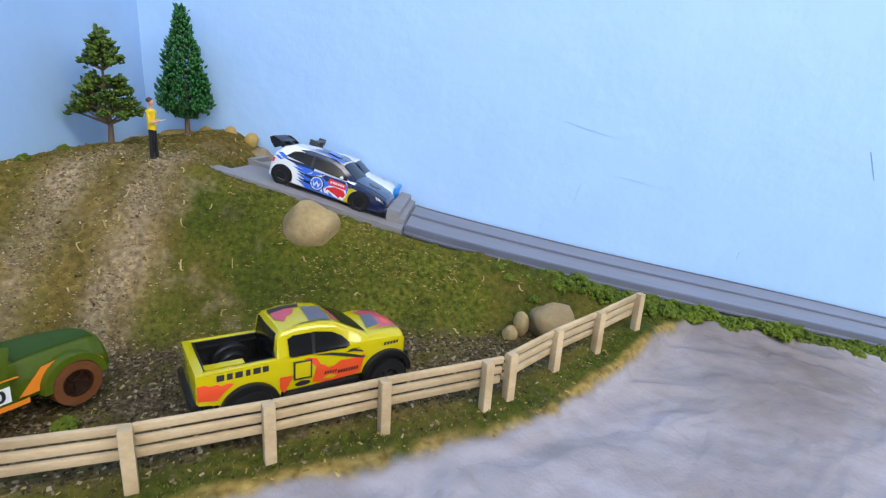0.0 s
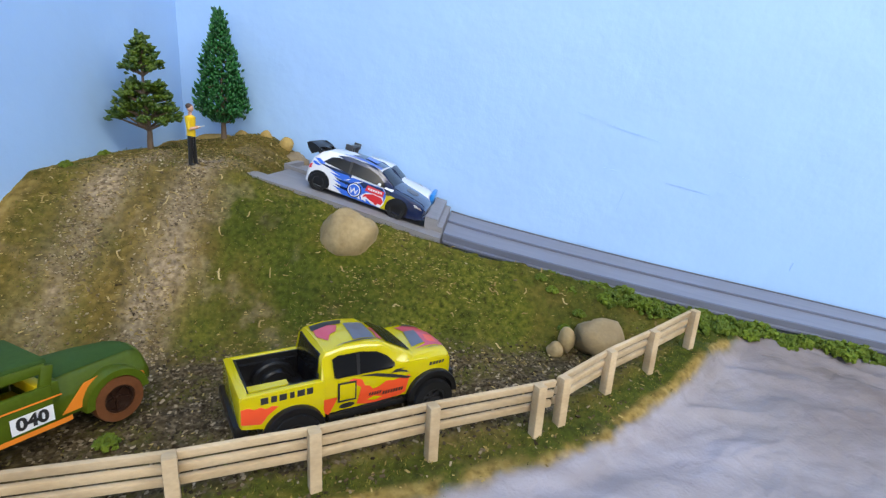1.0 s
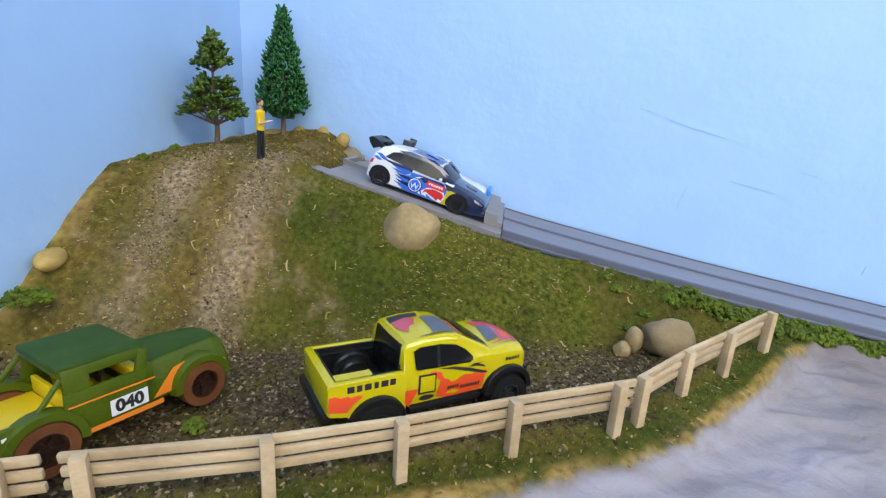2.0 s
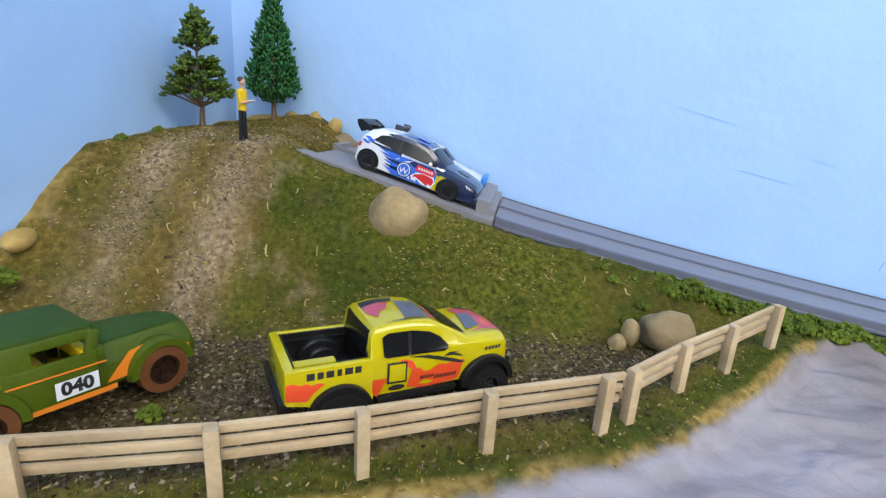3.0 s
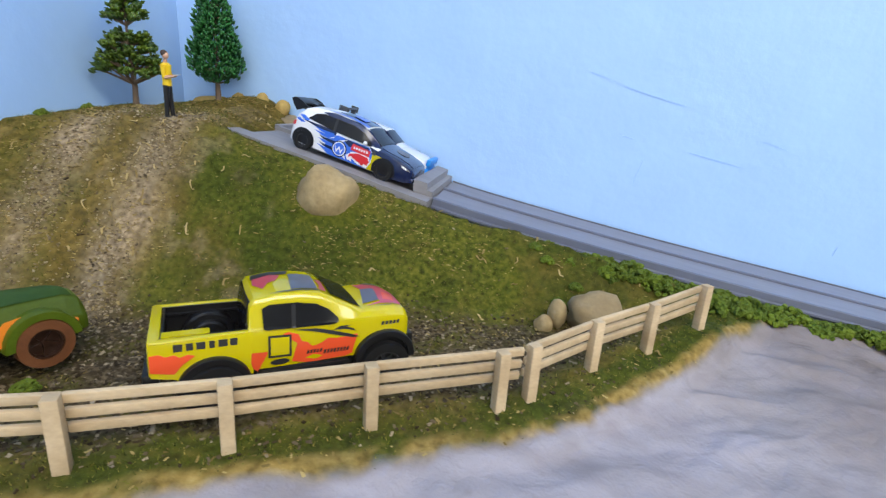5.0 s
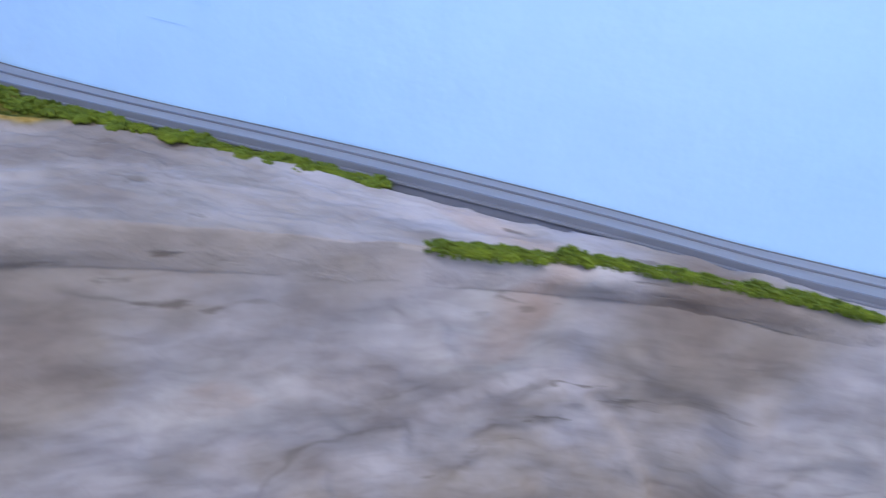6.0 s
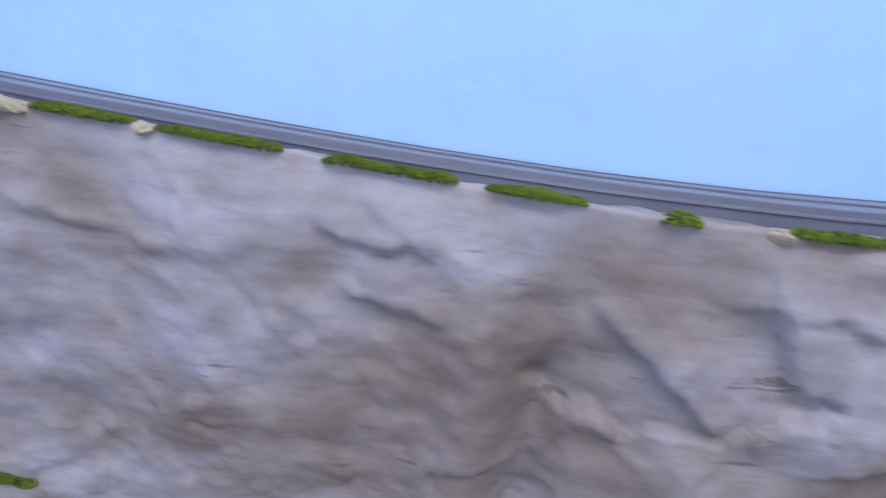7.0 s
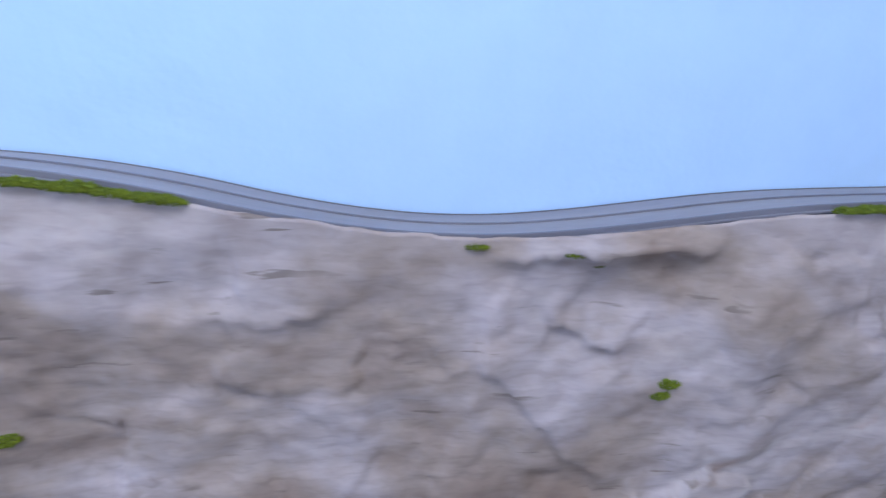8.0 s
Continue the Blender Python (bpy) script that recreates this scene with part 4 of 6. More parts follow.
class Shell:
    """A toy car body from curves along its length: bottom, belt and top heights, half widths at the belt and the roof."""

    def __init__(self, xs, bot, belt, top, half, roof, crown=0.0006):
        self.c = [np.array(v, float) for v in (xs, bot, belt, top, half, roof)]
        self.crown = crown

    def at(self, x):
        xs = self.c[0]
        return [float(np.interp(x, xs, v)) for v in self.c[1:]]

    def width(self, x, z):
        bot, belt, top, half, roof = self.at(x)
        if z <= belt:
            t = max(0.0, (z - bot) / max(belt - bot, 1e-6))
            return half * (0.93 + 0.07 * math.sin(math.pi * min(1, 0.18 + 0.5 * t)))
        t = min(1.0, (z - belt) / max(top - belt, 1e-6))
        return half + (roof - half) * (0.18 * t ** 0.5 + 0.82 * t)

    def topz(self, x, y):
        bot, belt, top, half, roof = self.at(x)
        return top + self.crown * (1 - (abs(y) / max(roof, 1e-6)) ** 2)

    def mesh(self, n=64, second=None):
        """second: which face centres take the second paint."""
        xs = np.linspace(self.c[0][0], self.c[0][-1], n)
        xs = np.unique(np.concatenate([xs, self.c[0]]))
        ring = []
        for x in xs:
            bot, belt, top, half, roof = self.at(x)
            prof = [(0, bot), (self.width(x, bot) * 0.9, bot)]
            prof += [(self.width(x, bot + (belt - bot) * u), bot + (belt - bot) * u) for u in (0.06, 0.2, 0.35, 0.5, 0.7, 0.85, 1.0)]
            e = min(0.0007, (top - belt) * 0.3)
            prof += [(self.width(x, belt + (top - e - belt) * u), belt + (top - e - belt) * u) for u in (0.1, 0.25, 0.4, 0.55, 0.7, 0.85, 1.0)]
            prof += [(roof * 0.96, top + self.crown * 0.02), (roof * 0.8, top + self.crown * 0.36), (roof * 0.45, top + self.crown * 0.8), (0, top + self.crown)]
            ring.append([(x, y, z) for y, z in prof] + [(x, -y, z) for y, z in prof[-2:0:-1]])
        a = np.array(ring)
        r, c = a.shape[:2]
        idx = np.arange(r * c).reshape(r, c)
        nx = np.roll(idx, -1, 1)
        f = np.stack([idx[:-1], idx[1:], nx[1:], nx[:-1]], -1).reshape(-1, 4).tolist() + [idx[0].tolist(), idx[-1].tolist()]
        b = bmesh.new()
        vs = [b.verts.new(p) for p in a.reshape(-1, 3)]
        for q in f:
            face = b.faces.new([vs[i] for i in q])
            if second and second(*face.calc_center_median()):
                face.material_index = 1
        return b

    def fill(self, poly, lift, place):
        b = bmesh.new()
        f = b.faces.new([b.verts.new((p, q, 0)) for p, q in poly])
        bmesh.ops.triangulate(b, faces=[f])
        for _ in range(4 if lift > 0.00045 else 3):
            bmesh.ops.subdivide_edges(b, edges=list(b.edges), cuts=1, use_grid_fill=True)
        for v in b.verts:
            v.co = place(v.co.x, v.co.y, lift)
        return b

    def side(self, poly, s, lift=0.0002):
        return self.fill(poly, lift, lambda x, z, e: Vector((x, s * (self.width(x, z) + e), z)))

    def roof(self, poly, lift=0.0002):
        return self.fill(poly, lift, lambda x, y, e: Vector((x, y, self.topz(x, y) + e)))


def ring_part(name, x, y, z, r0, r1, w, material, parent, seg=28, a0=0.0, a1=360.0, label=""):
    """A turned ring or arc about the y axis; y is the outer face's side."""
    b = bmesh.new()
    n = seg
    rows = []
    for k in range(n + (a1 - a0 < 360)):
        a = radians(a0 + (a1 - a0) * k / n)
        c, s = math.cos(a), math.sin(a)
        rows.append([b.verts.new((x + r * c, y + d, z + r * s)) for r, d in ((r0, -w / 2), (r1 * 0.97, -w / 2), (r1, -w * 0.38), (r1, w * 0.38), (r1 * 0.97, w / 2), (r0, w / 2))])
    m = len(rows)
    for k in range(m if a1 - a0 >= 360 else m - 1):
        p, q = rows[k], rows[(k + 1) % m]
        for j in range(6):
            b.faces.new((p[j], p[(j + 1) % 6], q[(j + 1) % 6], q[j]))
    if a1 - a0 < 360:
        b.faces.new(rows[0])
        b.faces.new(rows[-1])
    return part(name, b, material, parent, label)


def wheel(car, x, y, z, r, w, tyre, rim, spokes=5, hub=0.62):
    wl = ring_part("wheel", x, y, z, r * hub, r, w, tyre, car)
    s = 1 if y > 0 else -1
    ring_part("rim", x, y + s * w * 0.05, z, r * hub * 0.86, r * hub * 1.01, w * 0.8, rim, wl)
    b = bmesh.new()
    bmesh.ops.create_cone(b, cap_ends=True, segments=20, radius1=r * hub, radius2=r * hub, depth=w * 0.25, matrix=pose(x, y - s * w * 0.1, z, 90, 0, 0))
    bmesh.ops.create_cone(b, cap_ends=True, segments=12, radius1=r * 0.16, radius2=r * 0.12, depth=w * 0.3, matrix=pose(x, y + s * w * 0.2, z, -90 * s, 0, 0))
    for k in range(spokes):
        a = 360 / spokes * k + 20
        box(r * hub * 0.8, w * 0.16, r * 0.15, pose(x, y + s * w * 0.14, z) @ pose(0, 0, 0, 0, a, 0) @ pose(r * hub * 0.5, 0, 0), bm=b)
    part("spokes", b, rim, wl)
    return wl


def decal(name, bm, material, car, label=""):
    return part(name, bm, material, car, label, angle=60)


def bars(shell, s, x0, x1, z0, z1, n, material, car, name="lettering", slant=0.0):
    """Plain upright bars in place of printed lettering."""
    b = bmesh.new()
    st = (x1 - x0) / n
    for k in range(n):
        a = x0 + k * st
        c = shell.side([(a, z0), (a + st * 0.68, z0), (a + st * 0.68 + slant, z1), (a + slant, z1)], s, 0.00035)
        me = bpy.data.meshes.new("tmp")
        c.to_mesh(me)
        c.free()
        b.from_mesh(me)
        bpy.data.meshes.remove(me)
    return decal(name, b, material, car)


def digits(text, shell, s, x, z, size, material, car):
    """Readable digits, drawn with the built-in font and laid on the car's side."""
    cu = bpy.data.curves.new("number", "FONT")
    cu.body, cu.size, cu.align_x, cu.align_y, cu.resolution_u = text, size, "CENTER", "CENTER", 3
    cu.offset = size * 0.045
    tmp = bpy.data.objects.new("number", cu)
    scene.collection.objects.link(tmp)
    me = bpy.data.meshes.new_from_object(tmp.evaluated_get(bpy.context.evaluated_depsgraph_get()))
    bpy.data.objects.remove(tmp)
    b = bmesh.new()
    b.from_mesh(me)
    bpy.data.meshes.remove(me)
    for v in b.verts:
        px, pz = x - s * v.co.x, z + v.co.y
        v.co = Vector((px, s * (shell.width(px, pz) + 0.0005), pz))
    return part("number", b, material, car, smooth=False)


def disc_poly(x, z, rx, rz, n=20, a0=0, a1=360):
    return [(x + rx * math.cos(radians(a0 + (a1 - a0) * k / n)), z + rz * math.sin(radians(a0 + (a1 - a0) * k / n))) for k in range(n + (a1 - a0 < 360))]


def prism(poly, y0, y1, b):
    """A flat print or plate in the x-z plane between two y values."""
    lo = [b.verts.new((p, y0, q)) for p, q in poly]
    hi = [b.verts.new((p, y1, q)) for p, q in poly]
    b.faces.new(lo)
    b.faces.new(hi)
    for k in range(len(poly)):
        b.faces.new((lo[k], lo[(k + 1) % len(poly)], hi[(k + 1) % len(poly)], hi[k]))


def rally_hatch():
    """White and navy rally hatchback."""
    car = tagged(new("toy_car"), "white and navy blue toy rally hatchback with black rear wing", "toy car", "toy cars on the start ramp")
    sh = Shell([-0.0322, -0.0315, -0.0300, -0.0270, -0.0235, -0.0150, -0.0040, 0.0060, 0.0160, 0.0190, 0.0260, 0.0320, 0.0345, 0.0355],
               [0.0042, 0.0032, 0.0026, 0.0024, 0.0024, 0.0024, 0.0024, 0.0024, 0.0024, 0.0024, 0.0022, 0.0026, 0.0034, 0.0042],
               [0.0095, 0.0115, 0.0135, 0.0148, 0.0150, 0.0148, 0.0145, 0.0142, 0.0138, 0.0134, 0.0124, 0.0110, 0.0098, 0.0086],
               [0.0100, 0.0126, 0.0168, 0.0202, 0.0218, 0.0228, 0.0228, 0.0215, 0.0154, 0.0144, 0.0132, 0.0116, 0.0102, 0.0090],
               [0.0105, 0.0125, 0.0138, 0.0145, 0.0147, 0.0146, 0.0146, 0.0147, 0.0148, 0.0148, 0.0147, 0.0138, 0.0124, 0.0104],
               [0.0095, 0.0110, 0.0112, 0.0105, 0.0103, 0.0103, 0.0104, 0.0106, 0.0118, 0.0126, 0.0128, 0.0120, 0.0108, 0.0090])
    body = part("body", sh.mesh(90, lambda x, y, z: x > 0.0150 + 0.35 * abs(0.0100 - z) or (x > 0.0075 and z > 0.0145)), P_WHITE, car, "glossy body shell, white behind and navy in front")
    body.data.materials.append(P_NAVY)
    part("windscreen", sh.roof([(0.0070, -0.0098), (0.0158, -0.0114), (0.0158, 0.0114), (0.0070, 0.0098)], 0.00025), P_GLASS, car)
    part("rear_window", sh.roof([(-0.0292, -0.0090), (-0.0245, -0.0088), (-0.0245, 0.0088), (-0.0292, 0.0090)], 0.00025), P_GLASS, car)
    decal("bonnet_print", sh.roof([(0.0168, -0.0119), (0.0342, -0.0096), (0.0342, 0.0096), (0.0168, 0.0119)], 0.0002), P_NAVY, car, "navy blue bonnet")
    decal("bonnet_badge", sh.roof(disc_poly(0.0245, 0.0, 0.0035, 0.0045), 0.0004), P_GREY, car)
    decal("roof_print", sh.roof([(-0.0160, -0.0092), (0.0062, -0.0096), (0.0062, -0.0062), (-0.0060, -0.0066)], 0.00025), P_BLUE, car)
    decal("roof_print", sh.roof([(-0.0120, -0.0060), (0.0062, -0.0060), (0.0062, 0.0090), (-0.0150, 0.0086), (-0.0090, 0.0010)], 0.00027), P_NAVY, car)
    decal("roof_scoop", sh.roof([(-0.0050, -0.0035), (0.0020, -0.0040), (0.0020, 0.0040), (-0.0050, 0.0035)], 0.0006), P_BLUE, car)
    for s in (-1, 1):
        decal("roof_line", sh.side([(-0.0180, 0.0214), (0.0010, 0.0214), (0.0090, 0.0192), (0.0150, 0.0152), (0.0160, 0.0154), (0.0095, 0.0204), (0.0020, 0.0226), (-0.0120, 0.0228)], s, 0.0003), P_NAVY, car)
        decal("window", sh.side([(-0.0235, 0.0164), (-0.0092, 0.0150), (-0.0100, 0.0206), (-0.0165, 0.0208), (-0.0205, 0.0196)], s, 0.0006), P_GLASS, car)
        decal("window", sh.side([(-0.0080, 0.0149), (0.0118, 0.0142), (0.0112, 0.0158), (0.0062, 0.0190), (0.0000, 0.0206), (-0.0086, 0.0208)], s, 0.0006), P_GLASS, car)
        decal("window_pillar", sh.side([(-0.0096, 0.0149), (-0.0076, 0.0148), (-0.0083, 0.0209), (-0.0102, 0.0208)], s, 0.00055), P_BLACK, car)
        decal("front_print", sh.side([(0.0140, 0.0030), (0.0346, 0.0046), (0.0346, 0.0086), (0.0320, 0.0104), (0.0260, 0.0120), (0.0160, 0.0134), (0.0110, 0.0140), (0.0150, 0.0100)], s, 0.00018), P_NAVY, car)
        decal("yellow_flash", sh.side([(0.0122, 0.0030), (0.0152, 0.0032), (0.0166, 0.0068), (0.0200, 0.0108), (0.0160, 0.0114), (0.0134, 0.0110), (0.0138, 0.0070)], s, 0.0003), P_YELLOW, car)
        # blue brush strokes that break up towards the tail
        decal("blue_swoosh", sh.side([(-0.0095, 0.0030), (0.0130, 0.0030), (0.0136, 0.0110), (0.0110, 0.0136), (-0.0060, 0.0136), (-0.0110, 0.0120), (-0.0080, 0.0104), (-0.0116, 0.0090), (-0.0084, 0.0074), (-0.0112, 0.0056), (-0.0080, 0.0044)], s, 0.0002), P_BLUE, car)
        decal("navy_swoosh", sh.side([(-0.0020, 0.0134), (0.0110, 0.0132), (0.0124, 0.0108), (0.0040, 0.0112), (0.0010, 0.0104), (-0.0020, 0.0120)], s, 0.00026), P_NAVY, car)
        for k, (a, z, l, h) in enumerate(((-0.0100, 0.0142, 0.0170, 0.0011), (-0.0110, 0.0128, 0.0080, 0.0010), (-0.0100, 0.0112, 0.0088, 0.0012), (-0.0096, 0.0096, 0.0062, 0.0009), (-0.0090, 0.0082, 0.0070, 0.0011), (-0.0094, 0.0064, 0.0056, 0.0009), (-0.0084, 0.0050, 0.0074, 0.0010), (-0.0074, 0.0036, 0.0050, 0.0008))):
            decal("stripe", sh.side([(a - l, z + 0.0012), (a - l * 0.5, z - h * 0.2), (a + 0.003, z - h), (a + 0.003, z + h), (a - l * 0.45, z + h * 0.9)], s, 0.00024 + 0.00002 * (k % 2)), P_NAVY if k in (0, 3, 5) else P_BLUE, car)
        for q in (((-0.0292, 0.0166), (-0.0240, 0.0150), (-0.0222, 0.0158), (-0.0262, 0.0172)), ((-0.0300, 0.0146), (-0.0262, 0.0136), (-0.0240, 0.0142), (-0.0280, 0.0154))):
            decal("stripe", sh.side(list(q), s, 0.00028), P_BLUE, car)
        for q in (((0.0000, 0.0134), (-0.0052, 0.0114), (-0.0030, 0.0114)), ((-0.0030, 0.0050), (0.0006, 0.0036), (-0.0004, 0.0056)), ((-0.0102, 0.0108), (-0.0072, 0.0126), (-0.0078, 0.0116)), ((0.0012, 0.0046), (0.0040, 0.0036), (0.0034, 0.0054))):
            decal("slash", sh.side(list(q), s, 0.00030), P_WHITE, car)
        decal("round_badge", sh.side(disc_poly(-0.0037, 0.0076, 0.0040, 0.0040), s, 0.00035), P_NAVY, car)
        decal("round_badge", sh.side(disc_poly(-0.0037, 0.0076, 0.0035, 0.0035), s, 0.00045), P_WHITE, car)
        decal("round_badge", sh.side(disc_poly(-0.0037, 0.0076, 0.0030, 0.0030), s, 0.00055), P_BLUE, car)
        decal("badge_mark", sh.side([(-0.0062, 0.0092), (-0.0049, 0.0054), (-0.0037, 0.0078), (-0.0025, 0.0054), (-0.0012, 0.0092), (-0.0026, 0.0070), (-0.0037, 0.0092), (-0.0048, 0.0070)], s, 0.00065), P_WHITE, car)
        decal("sponsor_panel", sh.side([(0.0020, 0.0094), (0.0122, 0.0088), (0.0124, 0.0120), (0.0026, 0.0126)], s, 0.0003), P_REDP, car)
        bars(sh, s, 0.0034, 0.0116, 0.0104, 0.0114, 6, P_WHITE, car, "sponsor_bars")
        decal("sponsor_shape", sh.side([(0.0004, 0.0060), (0.0016, 0.0038), (0.0040, 0.0052), (0.0070, 0.0036), (0.0122, 0.0032), (0.0134, 0.0062), (0.0126, 0.0090), (0.0064, 0.0092), (0.0030, 0.0086)], s, 0.00038), P_WHITE, car)
        decal("sponsor_shape", sh.side([(0.0016, 0.0052), (0.0030, 0.0064), (0.0050, 0.0056), (0.0080, 0.0046), (0.0098, 0.0036), (0.0104, 0.0050), (0.0122, 0.0046), (0.0130, 0.0068), (0.0116, 0.0086), (0.0066, 0.0090), (0.0040, 0.0080), (0.0022, 0.0074)], s, 0.00046), P_REDP, car)
        decal("door_mark", sh.side([(0.0130, 0.0110), (0.0150, 0.0108), (0.0152, 0.0128), (0.0132, 0.0130)], s, 0.0004), P_DARK, car)
        decal("tail_lamp", sh.side([(-0.0314, 0.0108), (-0.0294, 0.0110), (-0.0290, 0.0138), (-0.0306, 0.0130)], s, 0.0003), P_REDP, car)
        decal("headlight", sh.side([(0.0296, 0.0098), (0.0340, 0.0088), (0.0330, 0.0100), (0.0288, 0.0112)], s, 0.0004), P_CHROME, car)
        for x in (-0.0236, 0.0208):
            decal("wheel_arch", sh.side(disc_poly(x, 0.0054, 0.0062, 0.0060, 20, -20, 200), s, 0.0004), P_BLACK, car)
            wheel(car, x, s * 0.0134, 0.0050, 0.0050, 0.0036, P_TYRE, P_RIM, 7, 0.66)
        b = bmesh.new()
        bmesh.ops.create_icosphere(b, subdivisions=2, radius=1, matrix=pose(0.0088, s * 0.0158, 0.0150) @ Matrix.Diagonal((0.0010, 0.0015, 0.0011, 1)))
        part("mirror", b, P_WHITE, car)
    b = box(0.0070, 0.0200, 0.0012, pose(-0.0322, 0, 0.0222, 0, 10, 0), 0.0005)
    for s in (-1, 1):
        prism([(-0.0362, 0.0226), (-0.0336, 0.0236), (-0.0300, 0.0226), (-0.0268, 0.0208), (-0.0296, 0.0192), (-0.0322, 0.0176), (-0.0348, 0.0200)], s * 0.0094, s * 0.0106, b)
    box(0.0060, 0.0190, 0.0014, pose(-0.0292, 0, 0.0198, 0, 12, 0), 0.0005, b)
    box(0.0050, 0.0040, 0.0044, pose(-0.0290, 0, 0.0200), 0.0005, b)
    part("rear_wing", b, P_BLACK, car, "black two-tier rear wing")
    b = box(0.004, 0.023, 0.0024, pose(0.0340, 0, 0.0048), 0.0006)
    part("front_bumper", b, P_NAVY, car)
    return car


def rally_coupe():
    """White rally coupe with a blue bumper."""
    car = tagged(new("toy_car"), "white toy rally coupe with blue front bumper and grey wing", "toy car", "toy cars on the start ramp")
    sh = Shell([-0.0320, -0.0310, -0.0285, -0.0220, -0.0140, -0.0080, 0.0010, 0.0105, 0.0140, 0.0240, 0.0295, 0.0310],
               [0.0050, 0.0034, 0.0026, 0.0024, 0.0024, 0.0024, 0.0024, 0.0024, 0.0024, 0.0024, 0.0030, 0.0040],
               [0.0095, 0.0108, 0.0114, 0.0116, 0.0116, 0.0115, 0.0113, 0.0110, 0.0108, 0.0100, 0.0090, 0.0084],
               [0.0100, 0.0114, 0.0122, 0.0158, 0.0186, 0.0191, 0.0187, 0.0126, 0.0118, 0.0108, 0.0097, 0.0088],
               [0.0115, 0.0130, 0.0136, 0.0138, 0.0137, 0.0136, 0.0136, 0.0137, 0.0138, 0.0136, 0.0126, 0.0112],
               [0.0105, 0.0118, 0.0118, 0.0104, 0.0098, 0.0098, 0.0100, 0.0114, 0.0120, 0.0120, 0.0112, 0.0100])
    part("body", sh.mesh(), P_WHITE, car, "glossy white body shell")
    part("windscreen", sh.roof([(0.0022, -0.0092), (0.0100, -0.0106), (0.0100, 0.0106), (0.0022, 0.0092)], 0.00025), P_GLASS, car)
    part("rear_window", sh.roof([(-0.0270, -0.0095), (-0.0170, -0.0088), (-0.0170, 0.0088), (-0.0270, 0.0095)], 0.00025), P_GLASS, car)
    for s in (-1, 1):
        decal("window", sh.side([(-0.0200, 0.0121), (-0.0095, 0.0119), (-0.0095, 0.0172), (-0.0145, 0.0172)], s, 0.0006), P_GLASS, car)
        decal("window", sh.side([(-0.0082, 0.0119), (0.0065, 0.0116), (0.0005, 0.0168), (-0.0082, 0.0174)], s, 0.0006), P_GLASS, car)
        decal("blue_print", sh.side([(-0.0270, 0.0112), (-0.0200, 0.0114), (-0.0180, 0.0135), (-0.0235, 0.0128)], s, 0.0003), P_CYAN, car)
        decal("blue_print", sh.side([(-0.0085, 0.0094), (0.0020, 0.0092), (0.0020, 0.0104), (-0.0060, 0.0116), (-0.0095, 0.0116)], s, 0.0003), P_CYAN, car)
        decal("door_panel", sh.side([(0.0015, 0.0040), (0.0065, 0.0040), (0.0065, 0.0096), (0.0015, 0.0098)], s, 0.0003), P_WHITE, car)
        decal("blue_print", sh.side([(0.0070, 0.0044), (0.0105, 0.0060), (0.0105, 0.0078), (0.0075, 0.0092)], s, 0.0003), P_BLUE, car)
        digits("8", sh, s, 0.0040, 0.0068, 0.0062, P_DARK, car)
        for x in (-0.0200, 0.0195):
            decal("wheel_arch", sh.side(disc_poly(x, 0.0055, 0.0058, 0.0058, 20, -20, 200), s, 0.0004), P_BLACK, car)
            wheel(car, x, s * 0.0126, 0.0050, 0.0050, 0.0036, P_TYRE, P_CHROME, 6, 0.66)
    b = box(0.0040, 0.0200, 0.0012, pose(-0.0255, 0, 0.0220, 0, -15, 0), 0.0004)
    box(0.0030, 0.0012, 0.0090, pose(-0.0245, 0.0055, 0.0178), 0.0003, b)
    box(0.0030, 0.0012, 0.0090, pose(-0.0245, -0.0055, 0.0178), 0.0003, b)
    box(0.0046, 0.0012, 0.0036, pose(-0.0255, 0.0098, 0.0217), 0.0004, b)
    box(0.0046, 0.0012, 0.0036, pose(-0.0255, -0.0098, 0.0217), 0.0004, b)
    part("rear_wing", b, mat("dark_grey_plastic", (0.05, 0.055, 0.065), 0.4), car, "dark grey raised rear wing")
    b = box(0.0030, 0.0240, 0.0032, pose(0.0312, 0, 0.0046), 0.0008)
    box(0.0026, 0.0240, 0.0040, pose(0.0316, 0, 0.0098), 0.0008, b)
    box(0.0022, 0.0200, 0.0030, pose(0.0308, 0, 0.0070), 0.0006, b)
    part("front_bumper", b, P_CYAN, car, "bright blue front bumper and lamp guard")
    return car


